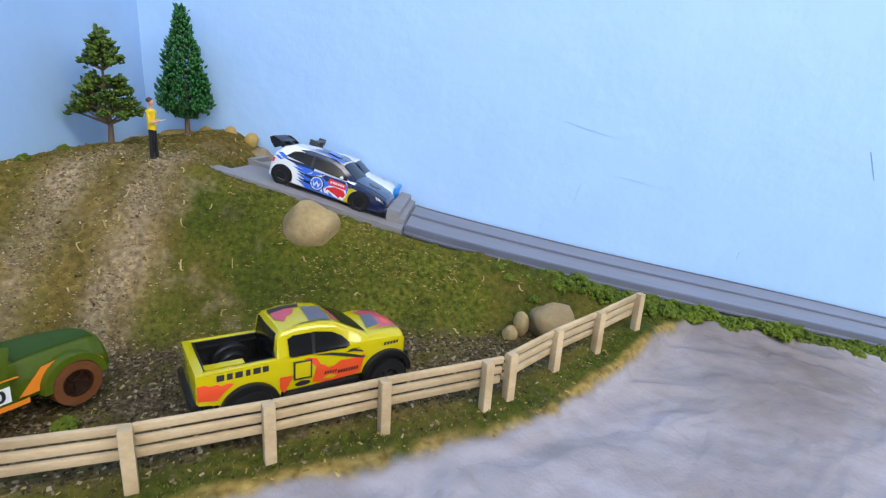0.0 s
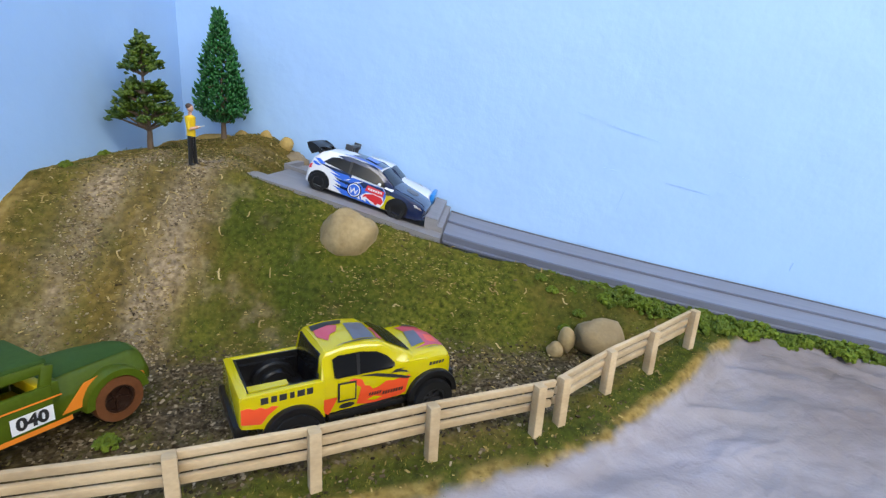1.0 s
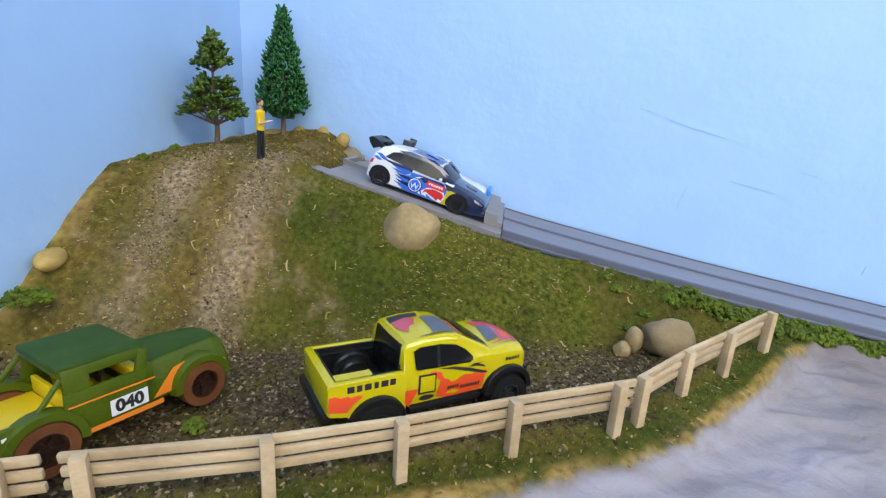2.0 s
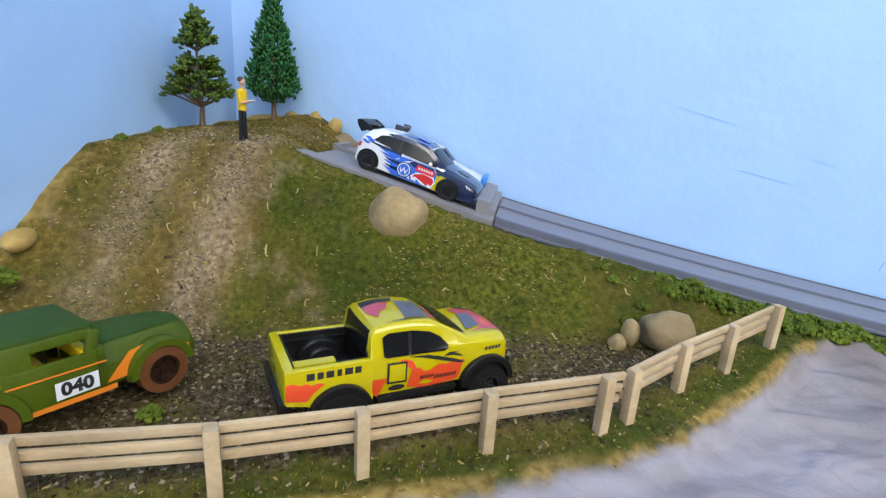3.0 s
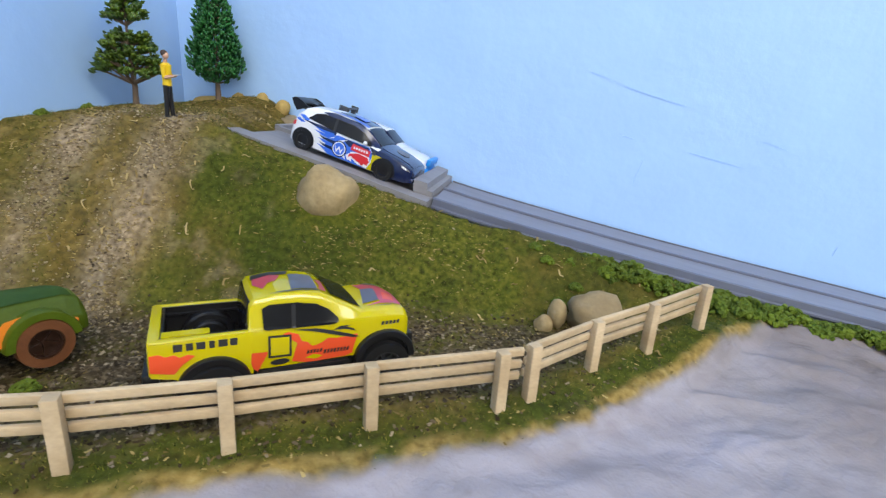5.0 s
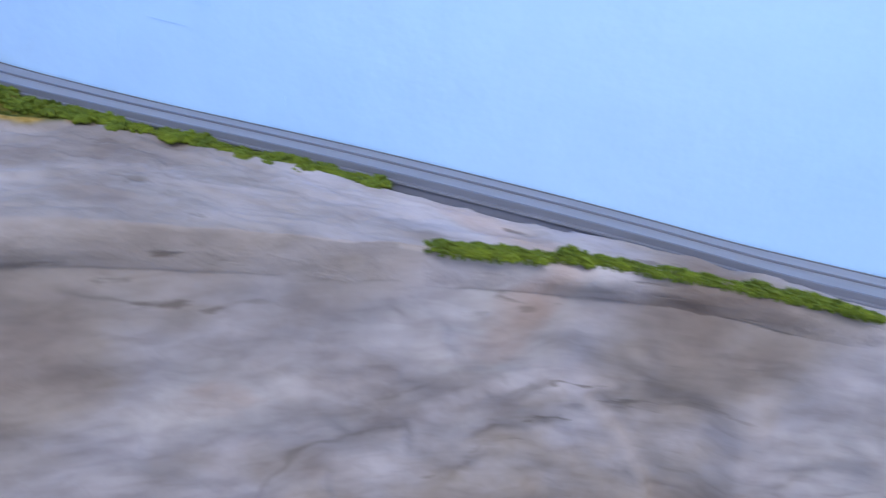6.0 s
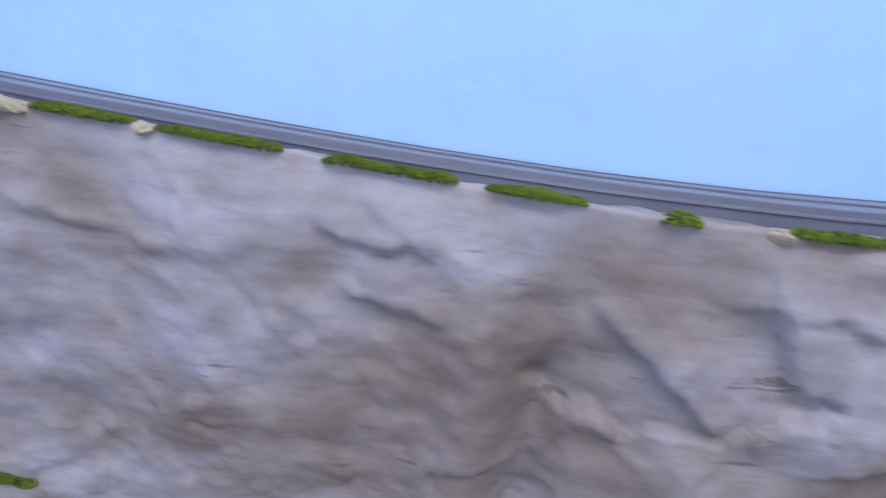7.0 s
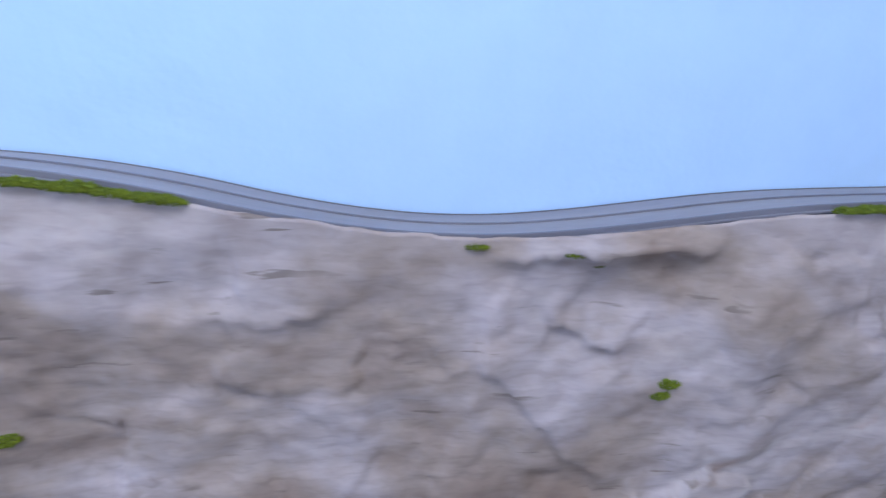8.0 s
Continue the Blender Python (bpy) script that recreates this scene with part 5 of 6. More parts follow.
def pickup():
    """Yellow off-road pickup."""
    car = tagged(new("toy_truck"), "glossy yellow toy pickup truck with orange and black prints", "toy truck", "toy trucks on the gravel")
    sh = Shell([0.0120, 0.0126, 0.0180, 0.0210, 0.0250, 0.0290, 0.0318, 0.0332, 0.0340],
               [0.0070, 0.0070, 0.0072, 0.0090, 0.0110, 0.0110, 0.0100, 0.0104, 0.0110],
               [0.0205, 0.0206, 0.0207, 0.0208, 0.0208, 0.0204, 0.0196, 0.0184, 0.0170],
               [0.0222, 0.0224, 0.0226, 0.0228, 0.0229, 0.0226, 0.0218, 0.0206, 0.0190],
               [0.0146, 0.0146, 0.0147, 0.0149, 0.0150, 0.0148, 0.0142, 0.0134, 0.0122],
               [0.0128, 0.0129, 0.0130, 0.0130, 0.0130, 0.0128, 0.0122, 0.0114, 0.0104], 0.0009)
    part("bonnet", sh.mesh(34), P_YELLOW, car, "glossy yellow bonnet with a blunt nose")
    cab = Shell([-0.0140, -0.0135, -0.0122, -0.0060, 0.0010, 0.0060, 0.0082, 0.0180, 0.0192],
                [0.0070] * 9,
                [0.0200, 0.0202, 0.0204, 0.0204, 0.0204, 0.0204, 0.0204, 0.0206, 0.0206],
                [0.0215, 0.0272, 0.0290, 0.0302, 0.0302, 0.0294, 0.0284, 0.0229, 0.0224],
                [0.0146] * 9,
                [0.0136, 0.0124, 0.0118, 0.0116, 0.0116, 0.0117, 0.0118, 0.0128, 0.0130], 0.0007)
    part("cab", cab.mesh(46), P_YELLOW, car, "glossy yellow crew cab")
    # the bed: side walls cut over the wheels, a tailgate and a deep well
    arch = [(-0.0225 + 0.0090 * math.cos(radians(a)), 0.0050 + 0.0090 * math.sin(radians(a))) for a in range(165, 14, -15)]
    for s in (-1, 1):
        b = bmesh.new()
        prism([(-0.0372, 0.0100), (-0.0313, 0.0086)] + arch + [(-0.0134, 0.0070), (-0.0128, 0.0070), (-0.0128, 0.0205), (-0.0365, 0.0205), (-0.0376, 0.0190)], s * 0.0122, s * 0.0147, b)
        bmesh.ops.bevel(b, geom=[e for e in b.edges if e.calc_length() > 0.008], offset=0.0007, segments=2, affect="EDGES", profile=0.6)
        part("bed_side", b, P_YELLOW, car, "glossy yellow bed side with a lettered rail")
    part("tailgate", box(0.0030, 0.0288, 0.0108, pose(-0.0362, 0, 0.0152), 0.0010), P_YELLOW, car)
    part("bed_floor", box(0.0235, 0.0240, 0.0010, pose(-0.0238, 0, 0.0112), 0.0002), P_BLACK, car, "black plastic bed liner")
    for s in (-1, 1):
        b = bmesh.new()
        y0, y1, y2 = 0.01225 * s, 0.01145 * s, 0.0107 * s
        for poly in ([(y0, 0.0112), (y0, 0.0202), (y1, 0.0202), (y1, 0.0184), (y2, 0.0181), (y2, 0.0176), (y1, 0.0172), (y1, 0.0112)],):
            ends = [[b.verts.new((x, y, z)) for y, z in poly] for x in (-0.0352, -0.0128)]
            b.faces.new(ends[0])
            b.faces.new(ends[1])
            for k in range(len(poly)):
                b.faces.new((ends[0][k], ends[0][(k + 1) % len(poly)], ends[1][(k + 1) % len(poly)], ends[1][k]))
        part("bed_wall", b, P_BLACK, car)
        b = bmesh.new()
        prof = [(0.0072, 0.0), (0.0072, 0.0034), (0.0066, 0.0040), (0.0052, 0.0042), (0.0050, 0.0060), (0.0044, 0.0066), (0.0001, 0.0068)]
        rows = [[b.verts.new((-0.0228 + r * math.cos(radians(a)), s * (0.0116 - d), 0.0114 + r * math.sin(radians(a)))) for r, d in prof] for a in range(0, 181, 10)]
        for p, q in zip(rows[:-1], rows[1:]):
            for k in range(len(prof) - 1):
                b.faces.new((p[k], p[k + 1], q[k + 1], q[k]))
        part("wheel_tub", b, P_BLACK, car, "rounded black wheel tub in the bed")
    part("bed_end", box(0.0006, 0.0228, 0.0088, pose(-0.0344, 0, 0.0157), 0.0001), P_BLACK, car)
    part("bed_end", box(0.0010, 0.0228, 0.0100, pose(-0.0139, 0, 0.0166), 0.0003), P_BLACK, car)
    b = bmesh.new()
    prism([(-0.0345, 0.0196), (-0.0345, 0.0206), (-0.0232, 0.0206), (-0.0248, 0.0196)], -0.0120, -0.0086, b)
    part("bed_rail_panel", b, P_YELLOW, car, "yellow plate in the corner of the bed")
    part("rear_window", box(0.0014, 0.0206, 0.0086, pose(-0.0136, 0, 0.0238, 0, 8, 0), 0.0005), P_GLASS, car, "black rear window above the load bed")
    part("windscreen", cab.roof([(0.0088, -0.0106), (0.0178, -0.0116), (0.0178, 0.0116), (0.0088, 0.0106)], 0.0005), P_GLASS, car)
    decal("sunroof", cab.roof([(-0.0020, -0.0092), (0.0056, -0.0088), (0.0060, 0.0046), (-0.0006, 0.0046)], 0.0003), P_GREY, car, "slate-grey roof panel")
    decal("roof_print", cab.roof([(-0.0115, -0.0015), (-0.0092, -0.0060), (-0.0074, -0.0022), (-0.0052, -0.0014), (-0.0030, 0.0040), (-0.0060, 0.0056), (-0.0110, 0.0050)], 0.00025), P_PINK, car)
    decal("roof_print", cab.roof([(-0.0115, 0.0040), (-0.0060, 0.0050), (-0.0010, 0.0052), (0.0000, 0.0090), (-0.0110, 0.0092)], 0.0003), P_DARK, car)
    decal("roof_print", cab.roof([(-0.0090, -0.0108), (-0.0030, -0.0098), (0.0056, -0.0092), (0.0060, -0.0098), (-0.0010, -0.0104)], 0.00027), P_DARK, car)
    decal("roof_print", cab.roof([(0.0060, -0.0092), (0.0080, -0.0096), (0.0084, 0.0010), (0.0064, -0.0004), (0.0070, -0.0050)], 0.00027), P_PINK, car)
    decal("bonnet_scoop", sh.roof([(0.0196, -0.0092), (0.0252, -0.0078), (0.0270, 0.0030), (0.0224, 0.0030)], 0.0004), P_GREY, car, "slate-grey bonnet scoop")
    decal("bonnet_print", sh.roof([(0.0200, -0.0108), (0.0262, -0.0100), (0.0318, -0.0104), (0.0322, -0.0010), (0.0300, 0.0060), (0.0250, 0.0090), (0.0215, 0.0092), (0.0226, 0.0040), (0.0275, 0.0036), (0.0256, -0.0086)], 0.00025), P_PINK, car)
    decal("bonnet_print", sh.roof([(0.0268, -0.0070), (0.0300, -0.0086), (0.0312, -0.0030), (0.0284, -0.0010)], 0.00032), P_RED, car)
    decal("bonnet_print", sh.roof([(0.0240, 0.0092), (0.0276, 0.0078), (0.0300, 0.0050), (0.0306, 0.0068), (0.0270, 0.0106)], 0.00034), P_DARK, car)
    decal("bonnet_print", sh.roof([(0.0214, -0.0118), (0.0268, -0.0112), (0.0312, -0.0110), (0.0268, -0.0116)], 0.00034), P_DARK, car)
    for s in (-1, 1):
        decal("window", cab.side([(-0.0102, 0.0208), (-0.0092, 0.0204), (0.0030, 0.0201), (0.0092, 0.0199), (0.0105, 0.0206), (0.0106, 0.0217), (0.0080, 0.0246), (0.0046, 0.0266), (-0.0010, 0.0276), (-0.0084, 0.0276), (-0.0104, 0.0266)], s, 0.0006), P_GLASS, car)
        decal("window_pillar", cab.side([(-0.0028, 0.0204), (-0.0018, 0.0204), (-0.0014, 0.0272), (-0.0026, 0.0272)], s, 0.0008), P_BLACK, car)
        decal("door_print", cab.side([(-0.0026, 0.0090), (0.0020, 0.0078), (0.0080, 0.0080), (0.0130, 0.0082), (0.0150, 0.0090), (0.0158, 0.0130), (0.0166, 0.0158), (0.0128, 0.0152), (0.0100, 0.0150), (0.0076, 0.0154), (0.0050, 0.0138), (0.0030, 0.0134), (0.0016, 0.0150), (0.0002, 0.0154), (-0.0010, 0.0180), (-0.0036, 0.0190), (-0.0052, 0.0186), (-0.0024, 0.0172), (-0.0012, 0.0150), (0.0010, 0.0128), (0.0004, 0.0110)], s, 0.00025), P_RED, car)
        decal("door_print", cab.side([(0.0010, 0.0096), (0.0040, 0.0088), (0.0062, 0.0096), (0.0034, 0.0106)], s, 0.00033), P_YELLOW, car)
        decal("door_print", cab.side([(-0.0120, 0.0070), (0.0050, 0.0070), (0.0130, 0.0074), (0.0020, 0.0080), (-0.0060, 0.0078)], s, 0.0003), P_DARK, car)
        decal("black_flash", cab.side([(-0.0024, 0.0196), (0.0030, 0.0184), (0.0080, 0.0168), (0.0150, 0.0146), (0.0172, 0.0146), (0.0140, 0.0160), (0.0090, 0.0178), (0.0040, 0.0192)], s, 0.0004), P_DARK, car)
        decal("black_flash", cab.side([(0.0092, 0.0180), (0.0126, 0.0178), (0.0160, 0.0168), (0.0150, 0.0178), (0.0128, 0.0186), (0.0148, 0.0190), (0.0110, 0.0190)], s, 0.0004), P_DARK, car)
        decal("square_badge", cab.side([(-0.0090, 0.0112), (-0.0028, 0.0110), (-0.0028, 0.0182), (-0.0090, 0.0184)], s, 0.0003), P_DARK, car)
        decal("square_badge", cab.side([(-0.0084, 0.0120), (-0.0034, 0.0118), (-0.0034, 0.0176), (-0.0084, 0.0178)], s, 0.0005), P_YELLOW, car)
        bars(cab, s, -0.0080, -0.0038, 0.0164, 0.0172, 4, P_DARK, car, "badge_bars")
        bars(cab, s, -0.0080, -0.0038, 0.0121, 0.0128, 3, P_DARK, car, "badge_bars")
        decal("oval_badge", cab.side(disc_poly(-0.0059, 0.0096, 0.0026, 0.0010), s, 0.0004), P_DARK, car)
        bars(cab, s, 0.0014, 0.0060, 0.0110, 0.0122, 5, P_DARK, car, "sponsor_bars", 0.0003)
        bars(cab, s, 0.0062, 0.0140, 0.0102, 0.0116, 8, P_DARK, car, "sponsor_bars", 0.0003)
        bars(sh, s, 0.0236, 0.0300, 0.0178, 0.0190, 5, P_DARK, car, "lettering_bars", 0.0003)
        b = bmesh.new()
        for k, w in enumerate((0.0021, 0.0016, 0.0021, 0.0013, 0.0022, 0.0018)):
            box(w, 0.0003, 0.0021, pose(-0.0308 + 0.00262 * k, s * 0.01475, 0.0181), 0, b)
        part("lettering_bars", b, P_DARK, car)
        b = bmesh.new()
        prism([(-0.0372, 0.0116), (-0.0318, 0.0104), (-0.0300, 0.0128), (-0.0270, 0.0152), (-0.0286, 0.0158), (-0.0305, 0.0152), (-0.0318, 0.0162), (-0.0336, 0.0158), (-0.0352, 0.0168), (-0.0372, 0.0166)], s * 0.0146, s * 0.0149, b)
        part("orange_print", b, P_RED, car)
        decal("orange_print", cab.side([(-0.0134, 0.0088), (-0.0118, 0.0072), (-0.0106, 0.0098), (-0.0094, 0.0124), (-0.0092, 0.0134), (-0.0110, 0.0128), (-0.0134, 0.0136)], s, 0.0003), P_RED, car)
        for x, z, r in ((-0.0225, 0.0050, 0.0092), (0.0252, 0.0062, 0.0098)):
            ring_part("flare", x, s * 0.0150, z, r - 0.0022, r, 0.0034, P_BLACK, car, 24, -2, 182, "black plastic wheel arch flare")
            b = bmesh.new()
            bmesh.ops.create_cone(b, cap_ends=True, segments=28, radius1=r - 0.0010, radius2=r - 0.0010, depth=0.0024, matrix=pose(x, s * 0.0138, z, 90, 0, 0))
            bmesh.ops.bisect_plane(b, geom=list(b.verts) + list(b.edges) + list(b.faces), plane_co=(0, 0, z - 0.001), plane_no=(0, 0, -1), clear_outer=True)
            part("wheel_well", b, P_BLACK, car)
            wheel(car, x, s * 0.0142, 0.0040, 0.0078, 0.0062, P_TYRE, P_RIM, 6, 0.6)
        part("headlight", box(0.0016, 0.0050, 0.0026, pose(0.0334, s * 0.0094, 0.0166), 0.0004), P_GLASS, car)
    part("grille", box(0.0016, 0.0130, 0.0050, pose(0.0338, 0, 0.0150), 0.0004), P_BLACK, car)
    b = box(0.0600, 0.0262, 0.0040, pose(-0.0020, 0, 0.0060), 0.0006)
    box(0.0040, 0.0284, 0.0040, pose(-0.0372, 0, 0.0088), 0.0010, b)
    box(0.0050, 0.0262, 0.0050, pose(0.0332, 0, 0.0100), 0.0012, b)
    box(0.0260, 0.0022, 0.0022, pose(0.0010, 0.0144, 0.0062), 0.0006, b)
    box(0.0260, 0.0022, 0.0022, pose(0.0010, -0.0144, 0.0062), 0.0006, b)
    part("chassis", b, P_BLACK, car, "black plastic chassis, steps and bumpers")
    return car


def old_truck():
    """Green vintage utility truck with a yellow inside."""
    car = tagged(new("toy_truck"), "olive-green vintage toy truck with orange flash and yellow inside", "toy truck", "toy trucks on the gravel")
    hood = Shell([0.0040, 0.0045, 0.0100, 0.0200, 0.0290, 0.0330, 0.0345],
                 [0.0070] * 7, [0.0135, 0.0135, 0.0134, 0.0132, 0.0128, 0.0120, 0.0110], [0.0182, 0.0188, 0.0192, 0.0192, 0.0186, 0.0172, 0.0148],
                 [0.0130, 0.0130, 0.0128, 0.0118, 0.0106, 0.0096, 0.0085], [0.0108, 0.0108, 0.0104, 0.0092, 0.0078, 0.0066, 0.0055], 0.0014)
    part("bonnet", hood.mesh(30), P_GREEN, car, "olive-green rounded bonnet")
    decal("bonnet_top", hood.roof([(0.0052, -0.0104), (0.0200, -0.0088), (0.0315, -0.0066), (0.0315, 0.0066), (0.0200, 0.0088), (0.0052, 0.0104)], 0.0003), P_GREEND, car)
    # an open-backed cab: doors, pillars and a roof frame
    for s in (-1, 1):
        part("door", box(0.0205, 0.0016, 0.0128, pose(-0.0062, s * 0.0142, 0.0134), 0.0006), P_GREEN, car)
        part("rear_pillar", box(0.0064, 0.0016, 0.0100, pose(-0.0130, s * 0.0134, 0.0212, s * 5, 0, 0), 0.0007), P_GREEN, car)
        part("front_pillar", box(0.0030, 0.0016, 0.0098, pose(0.0032, s * 0.0134, 0.0206, s * 5, 14, 0), 0.0006), P_GREEN, car)
        part("roof_side", box(0.0200, 0.0016, 0.0030, pose(-0.0060, s * 0.0128, 0.0246, s * 5, 0, 0), 0.0006), P_GREEN, car)
        b = bmesh.new()
        limb(b, (-0.0160, s * 0.0132, 0.0240), (-0.0235, s * 0.0136, 0.0150), 0.0007, 0.0007)
        part("bed_brace", b, P_GREEN, car)
    part("scuttle", box(0.0026, 0.0284, 0.0060, pose(0.0050, 0, 0.0172), 0.0008), P_GREEN, car)
    part("windscreen_header", box(0.0018, 0.0250, 0.0022, pose(0.0026, 0, 0.0250), 0.0004), P_GREEN, car)
    part("rear_header", box(0.0022, 0.0250, 0.0024, pose(-0.0154, 0, 0.0250), 0.0004), P_GREEN, car)
    # a black sheet put in as the shade within the open cab
    part("inside_shade", box(0.0006, 0.0060, 0.0040, pose(-0.0060, -0.0070, 0.0200), 0.0002), P_BLACK, car, "thin black sheet standing in for the shade inside the cab")
    b = box(0.0215, 0.0262, 0.0020, pose(-0.0062, 0, 0.0264), 0.0009)
    part("roof", b, P_GREEND, car, "matt dark green roof")
    b = bmesh.new()
    for s in (-1, 1):
        box(0.0060, 0.0090, 0.0040, pose(-0.0060, s * 0.0062, 0.0120), 0.0012, b)
        box(0.0022, 0.0090, 0.0090, pose(-0.0098, s * 0.0062, 0.0165, 0, -8, 0), 0.0009, b)
    box(0.0190, 0.0250, 0.0016, pose(-0.0050, 0, 0.0096), 0.0003, b)
    box(0.0040, 0.0240, 0.0036, pose(0.0030, 0, 0.0180), 0.0010, b)
    box(0.0200, 0.0240, 0.0016, pose(-0.0250, 0, 0.0120), 0.0003, b)
    box(0.0014, 0.0236, 0.0050, pose(-0.0142, 0, 0.0150), 0.0004, b)
    part("inside", b, P_INNER, car, "yellow plastic seats and load floor")
    b = bmesh.new()
    ring = ring_part("steering_wheel", 0, 0.0060, 0, 0.0019, 0.0025, 0.0006, P_BLACK, car)
    ring.matrix_local = pose(-0.0010, -0.0020, 0.0196, 60, 0, 90)
    for s in (-1, 1):
        box(0.0230, 0.0016, 0.0060, pose(-0.0255, s * 0.0138, 0.0135), 0.0006, b)
    box(0.0018, 0.0280, 0.0062, pose(-0.0364, 0, 0.0135), 0.0006, b)
    part("bed", b, P_GREEN, car, "olive-green low bed sides")
    b = box(0.0660, 0.0200, 0.0030, pose(-0.0020, 0, 0.0070), 0.0006)
    part("chassis", b, P_BLACK, car, "black plastic chassis")
    flat = Shell([-0.04, 0.04], [0, 0], [0.05, 0.05], [0.06, 0.06], [0.0152, 0.0152], [0.0152, 0.0152])
    flat.width = lambda x, z: 0.0151 if x < 0.006 else 0.0151 - (x - 0.006) * 0.12
    for s in (-1, 1):
        decal("sill_stripe", flat.side([(-0.0150, 0.0070), (0.0080, 0.0070), (0.0080, 0.0086), (-0.0150, 0.0084)], s), P_ORANGE, car)
        decal("waist_line", flat.side([(-0.0160, 0.0160), (0.0060, 0.0160), (0.0060, 0.0165), (-0.0160, 0.0165)], s, 0.0003), P_ORANGE, car)
        b = bmesh.new()
        m = 1 if s > 0 else -1
        vs = [b.verts.new((x, m * y, z)) for x, y, z in ((0.0062, 0.01318, 0.0086), (0.0116, 0.01284, 0.0086), (0.0180, 0.01236, 0.0166), (0.0128, 0.01272, 0.0158))]
        b.faces.new(vs)
        r = bmesh.ops.extrude_face_region(b, geom=list(b.faces))
        bmesh.ops.translate(b, vec=(0, m * 0.0003, 0), verts=[v for v in r["geom"] if isinstance(v, bmesh.types.BMVert)])
        part("orange_flash", b, P_ORANGE, car, smooth=False)
        decal("number_panel", flat.side([(-0.0064, 0.0092), (0.0036, 0.0094), (0.0036, 0.0142), (-0.0064, 0.0140)], s, 0.0003), P_WHITE, car)
        digits("040", flat, s, -0.0015, 0.0117, 0.0050, P_DARK, car)
        b = bmesh.new()
        for k in range(10):
            a = -0.0330 + 0.0022 * k
            box(0.0020, 0.0003, 0.0008, pose(a, s * 0.0148, 0.0142 + 0.0009 * (k % 2)), 0, b)
        part("chequer_print", b, P_WHITE, car)
        # swept wings over the wheels
        ring_part("front_wing", 0.0210, s * 0.0125, 0.0078, 0.0072, 0.0096, 0.0062, P_GREEN, car, 18, 5, 185, "olive-green swept front wing")
        ring_part("rear_wing", -0.0215, s * 0.0138, 0.0078, 0.0074, 0.0098, 0.0050, P_GREEN, car, 18, -5, 185, "olive-green rear wing")
        part("indicator", box(0.0016, 0.0018, 0.0014, pose(0.0300, s * 0.0118, 0.0116), 0.0005), P_ORANGE, car)
        wheel(car, 0.0210, s * 0.0132, 0.0074, 0.0074, 0.0050, P_BROWN, P_RIMB, 5, 0.62)
        wheel(car, -0.0215, s * 0.0138, 0.0074, 0.0074, 0.0050, P_BROWN, P_RIMB, 5, 0.62)
        b = bmesh.new()
        bmesh.ops.create_cone(b, cap_ends=True, segments=20, radius1=0.0024, radius2=0.0022, depth=0.0020, matrix=pose(0.0328, s * 0.0058, 0.0118, 0, 90, 0))
        part("headlight", b, P_CHROME, car)
    return car


SLOPE = math.degrees(math.atan2(float(track_z(-0.04)) - float(track_z(-0.10)), 0.06))
LEAN = -math.degrees(math.atan(TILT))


def on_ramp(car, x, y, turn):
    car.matrix_world = Matrix.Translation((x, y, float(track_z(x, y)) + 0.0002)) @ pose(0, 0, 0, LEAN, 0, 0) @ pose(0, 0, 0, 0, -SLOPE, turn)


on_ramp(rally_hatch(), -0.0697, 0.2655, -3)
on_ramp(rally_coupe(), -0.0675, 0.3030, 0)
t1 = pickup()
t1.matrix_world = pose(-0.0418, 0.1397, 0.0058, -10, 2, 37) @ Matrix.Diagonal((0.98, 0.95, 0.90, 1))
t2 = old_truck()
t2.matrix_world = pose(-0.1330, 0.1095, -0.0012, -10, 6, 66)


# ---------------------------------------------------------------- loose turf, gravel and straw
def island_material(name, stops, rough=0.85):
    m = mat(name, stops[0][1], rough, spec=0.2)
    t = m.node_tree
    g = t.nodes.new("ShaderNodeNewGeometry")
    r = t.nodes.new("ShaderNodeValToRGB")
    e = r.color_ramp.elements
    while len(e) < len(stops):
        e.new(0.5)
    for k, (p, c) in zip(e, stops):
        k.position, k.color = p, (*c, 1)
    t.links.new(g.outputs["Random Per Island"], r.inputs["Fac"])
    t.links.new(r.outputs["Color"], t.nodes["Principled BSDF"].inputs["Base Color"])
    return m


rng = np.random.default_rng(7)


def scatter(n, x0=WALL_X + 0.002, x1=0.15):
    x = rng.uniform(x0, x1, n)
    y = rng.uniform(0.05, 0.3195, n)
    ok = (y > cliff_y(x) + 0.002) & ~((x > -0.124) & (y > PAD_Y - 0.001)) & (y > rock_line(x) - 0.004)
    return x[ok], y[ok]


def stuff(name, verts, faces, material, label, category):
    me = bpy.data.meshes.new(name)
    me.from_pydata(verts.reshape(-1, 3).tolist(), [], faces.tolist())
    me.materials.append(material)
    return tagged(new(name, me), label, category, kind="stuff")


# turf fibres
x, y = scatter(125000)
mk = masks(x, y)
keep = rng.random(len(x)) < np.clip(1.15 - mk["gravel"] * 1.2 - mk["rock"] * 1.3 - mk["dust"] - 0.35 * mk["earth"] - 1.2 * mk["sand"], 0.01, 1) * (1 - (mk["rock"] > 0.6))
x, y = x[keep], y[keep]
n = len(x)
p = np.stack([x, y, land_rough(x, y) - 0.0002], -1)
a, lean = rng.uniform(0, 6.283, n), rng.uniform(0.3, 1.3, n)
h = rng.uniform(0.0006, 0.0017, n)
d = np.stack([np.cos(a) * np.sin(lean), np.sin(a) * np.sin(lean), np.cos(lean)], -1) * h[:, None]
w = np.stack([-np.sin(a), np.cos(a), 0 * a], -1) * rng.uniform(0.00010, 0.00024, n)[:, None]
v = np.stack([p - w, p + w, p + d], 1)
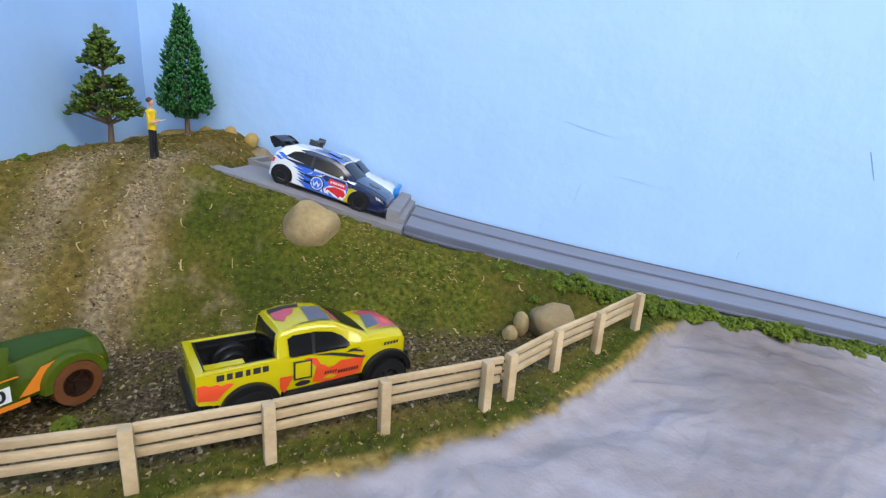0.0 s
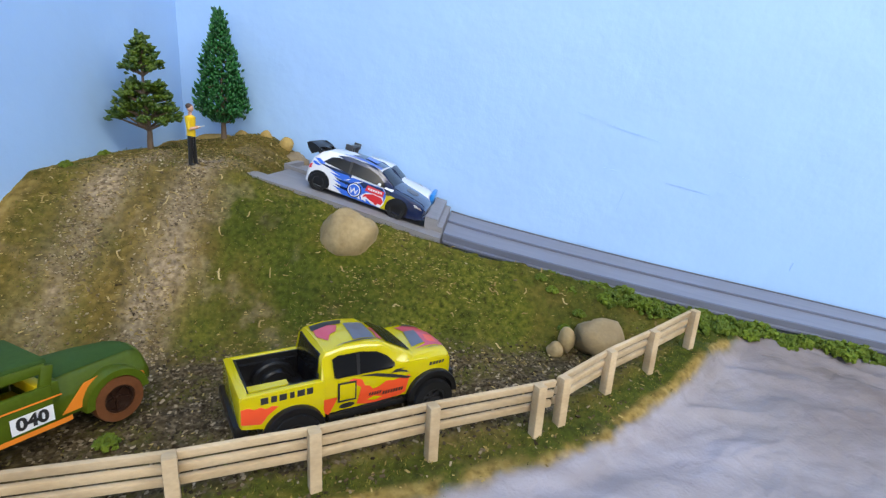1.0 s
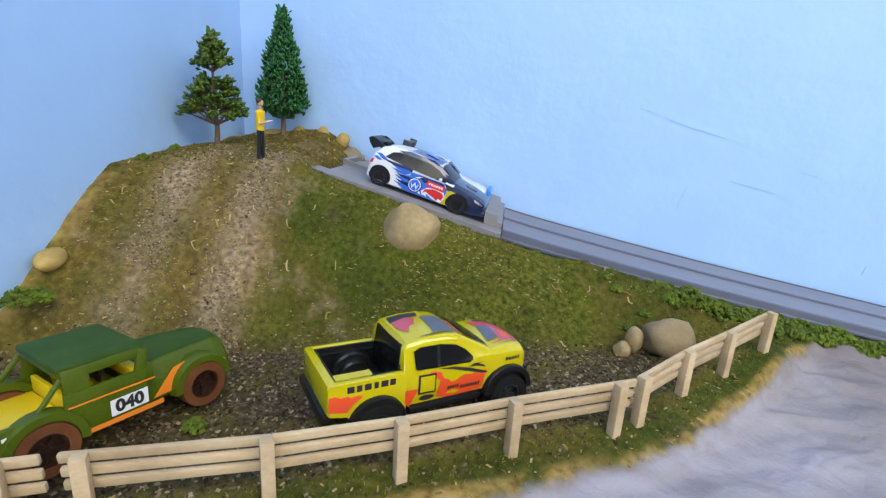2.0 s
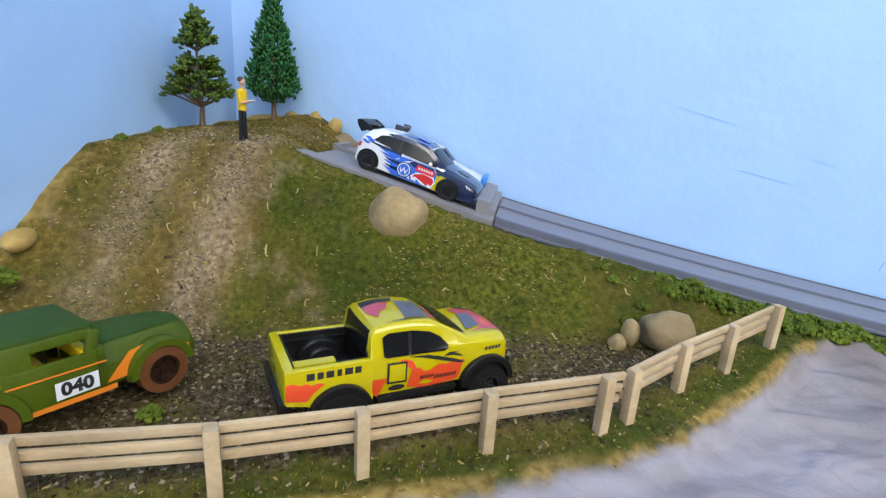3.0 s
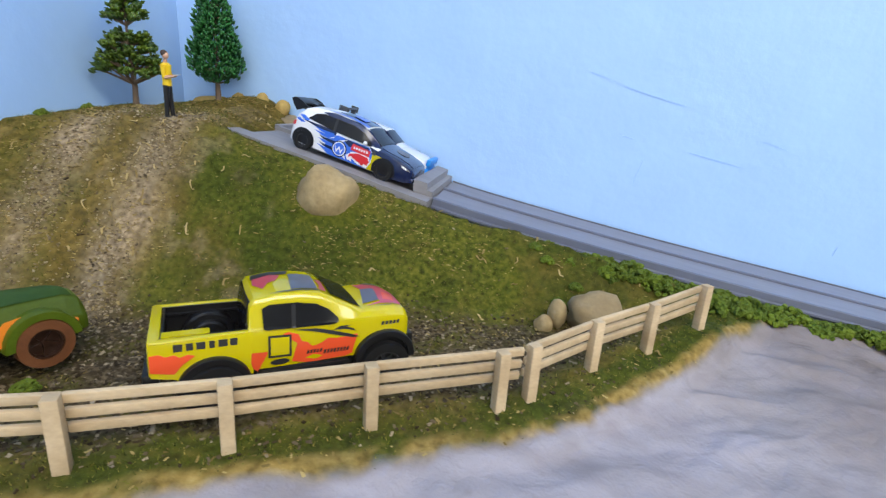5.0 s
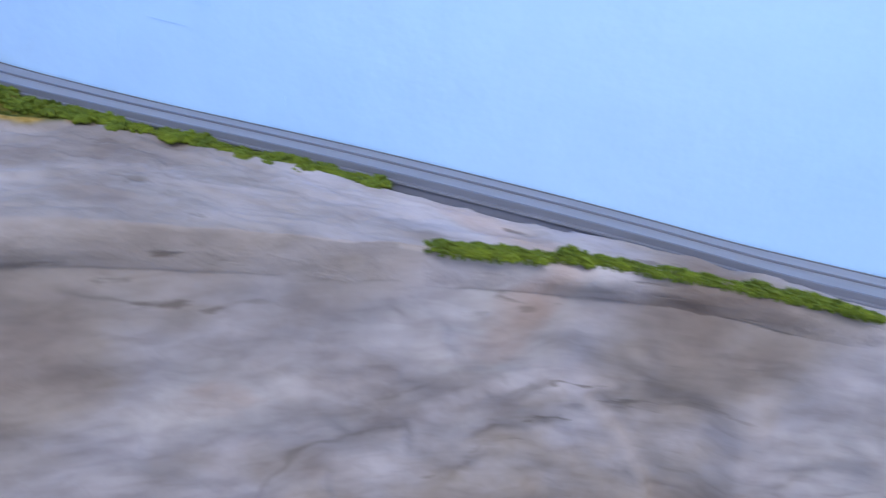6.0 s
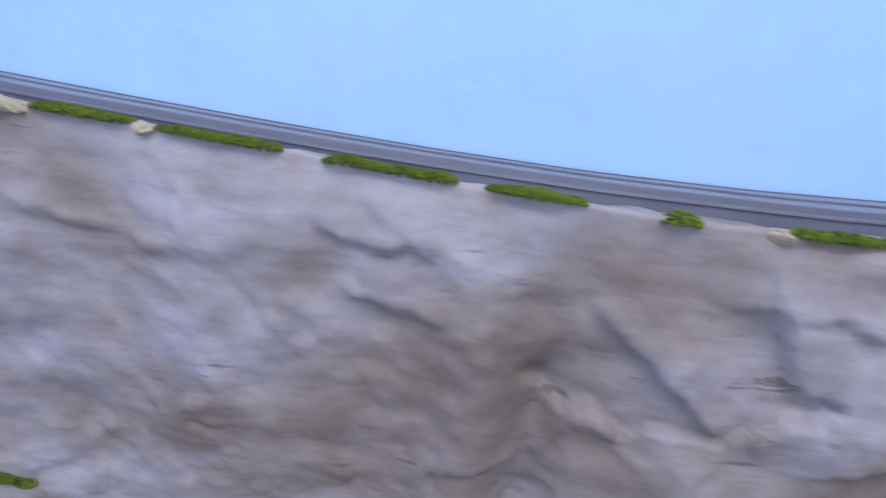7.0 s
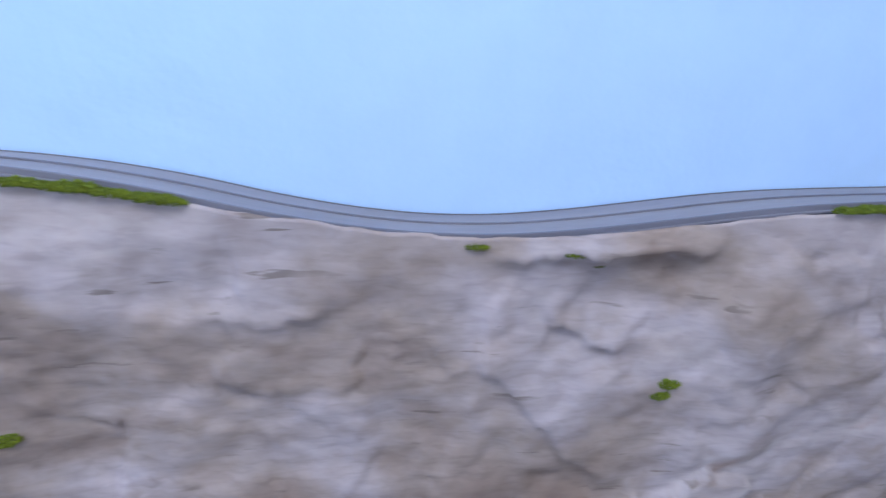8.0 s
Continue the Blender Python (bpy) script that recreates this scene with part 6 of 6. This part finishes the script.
stuff("turf", v, np.arange(3 * n).reshape(-1, 3), island_material("turf_fibres", [(0.0, (0.012, 0.020, 0.002)), (0.45, (0.062, 0.082, 0.006)), (0.8, (0.130, 0.138, 0.013)), (1.0, (0.30, 0.22, 0.058))]), "short mixed green static-grass turf on the slope", "grass")

# gravel grains
CUBE = np.array([(i, j, k) for i in (-1, 1) for j in (-1, 1) for k in (-1, 1)], float)
CF = np.array([(0, 1, 3, 2), (4, 6, 7, 5), (0, 4, 5, 1), (2, 3, 7, 6), (0, 2, 6, 4), (1, 5, 7, 3)])


def grains(x, y, lo, hi, flat, long=1.0):
    n = len(x)
    s = rng.uniform(lo, hi, (n, 1, 1)) * rng.uniform(0.6, 1.2, (n, 1, 3)) * np.array([long, 1, flat])
    v = CUBE[None] * s * rng.uniform(0.55, 1.1, (n, 8, 1))
    a = rng.uniform(0, 6.283, n)
    c, si = np.cos(a)[:, None], np.sin(a)[:, None]
    v = np.stack([v[..., 0] * c - v[..., 1] * si, v[..., 0] * si + v[..., 1] * c, v[..., 2] + 0.35 * v[..., 0] / long], -1)
    v += np.stack([x, y, land_rough(x, y) + 0.0001], -1)[:, None]
    return v, (np.arange(n)[:, None, None] * 8 + CF[None]).reshape(-1, 4)


x, y = scatter(60000, x1=0.10)
mk = masks(x, y)
keep = rng.random(len(x)) < np.clip(mk["gravel"] * 0.9 + 0.006, 0, 1) * (mk["rock"] < 0.05) * (mk["sand"] < 0.2)
v, f = grains(x[keep], y[keep], 0.00022, 0.00058, 0.5, 1.6)
stuff("gravel", v, f, island_material("gravel_grains", [(0.0, (0.020, 0.013, 0.006)), (0.40, (0.060, 0.042, 0.022)), (0.8, (0.135, 0.102, 0.062)), (1.0, (0.34, 0.27, 0.18))]), "loose grey and brown gravel around the toy trucks", "gravel")

x, y = scatter(60000, x1=0.13)
mk = masks(x, y)
keep = rng.random(len(x)) < np.clip(mk["dust"] * 0.45 + 0.38 * smooth(0.0, 0.5, fbm(x * 60, y * 60, 21, 2)) * smooth(0.13, 0.18, y) * smooth(0.08, -0.02, x) + 0.045, 0, 1) * (mk["rock"] < 0.3)
v, f = grains(x[keep], y[keep], 0.00014, 0.00042, 0.3, 2.6)
stuff("straw", v, f, island_material("dry_straw_flakes", [(0.0, (0.13, 0.090, 0.025)), (0.6, (0.27, 0.195, 0.065)), (1.0, (0.42, 0.32, 0.13))]), "pale dry straw flakes scattered on the slope", "straw")

# loose stones in the wheel ruts
x, y = scatter(60000, x1=-0.06)
mk = masks(x, y)
keep = rng.random(len(x)) < np.clip(ruts(x, y) * 1.1 * smooth(-0.5, 0.2, fbm(x * 90, y * 90, 31, 2)), 0, 1) * smooth(0.125, 0.15, y)
v, f = grains(x[keep], y[keep], 0.00018, 0.00050, 0.6, 1.3)
stuff("rut_gravel", v, f, island_material("rut_stones", [(0.0, (0.065, 0.046, 0.026)), (0.3, (0.17, 0.126, 0.072)), (0.75, (0.28, 0.215, 0.130)), (1.0, (0.44, 0.36, 0.24))]), "pinkish tan gravel in two wheel ruts on the hill", "gravel")

# pale curled wood shavings, thickest in the ruts
x, y = scatter(9000, x1=0.09)
mk = masks(x, y)
keep = rng.random(len(x)) < (0.30 * ruts(x, y) * smooth(0.16, 0.19, y) + 0.05 * smooth(-0.09, -0.13, x) * smooth(0.15, 0.18, y) + 0.035 * smooth(0.17, 0.20, y)) * (mk["rock"] < 0.05)
x, y = x[keep], y[keep]
vs, fs = [], []
for cx, cy in zip(x, y):
    a, bend, ln, w = rng.uniform(0, 6.283), rng.uniform(-2.6, 2.6), rng.uniform(0.0016, 0.0040), rng.uniform(0.00020, 0.00050)
    px, py, k0 = cx, cy, len(vs)
    for k in range(7):
        z = float(land_rough(px, py)) + 0.0004 + 0.0004 * math.sin(k * 1.1 + a)
        nx, ny = -math.sin(a) * w, math.cos(a) * w
        vs += [(px + nx, py + ny, z), (px - nx, py - ny, z + 0.0001), (px, py, z - 0.0004)]
        px, py, a = px + math.cos(a) * ln / 6, py + math.sin(a) * ln / 6, a + bend / 6
    for k in range(6):
        p = k0 + 3 * k
        fs += [(p, p + 1, p + 4, p + 3), (p + 1, p + 2, p + 5, p + 4), (p + 2, p, p + 3, p + 5)]
me = bpy.data.meshes.new("wood_shavings")
me.from_pydata(vs, [], fs)
me.materials.append(island_material("pale_wood_shavings", [(0.0, (0.19, 0.130, 0.045)), (0.6, (0.32, 0.235, 0.095)), (1.0, (0.45, 0.345, 0.165))]))
tagged(new("wood_shavings", me), "pale curled wood shavings lying on the hill", "shavings", kind="stuff")
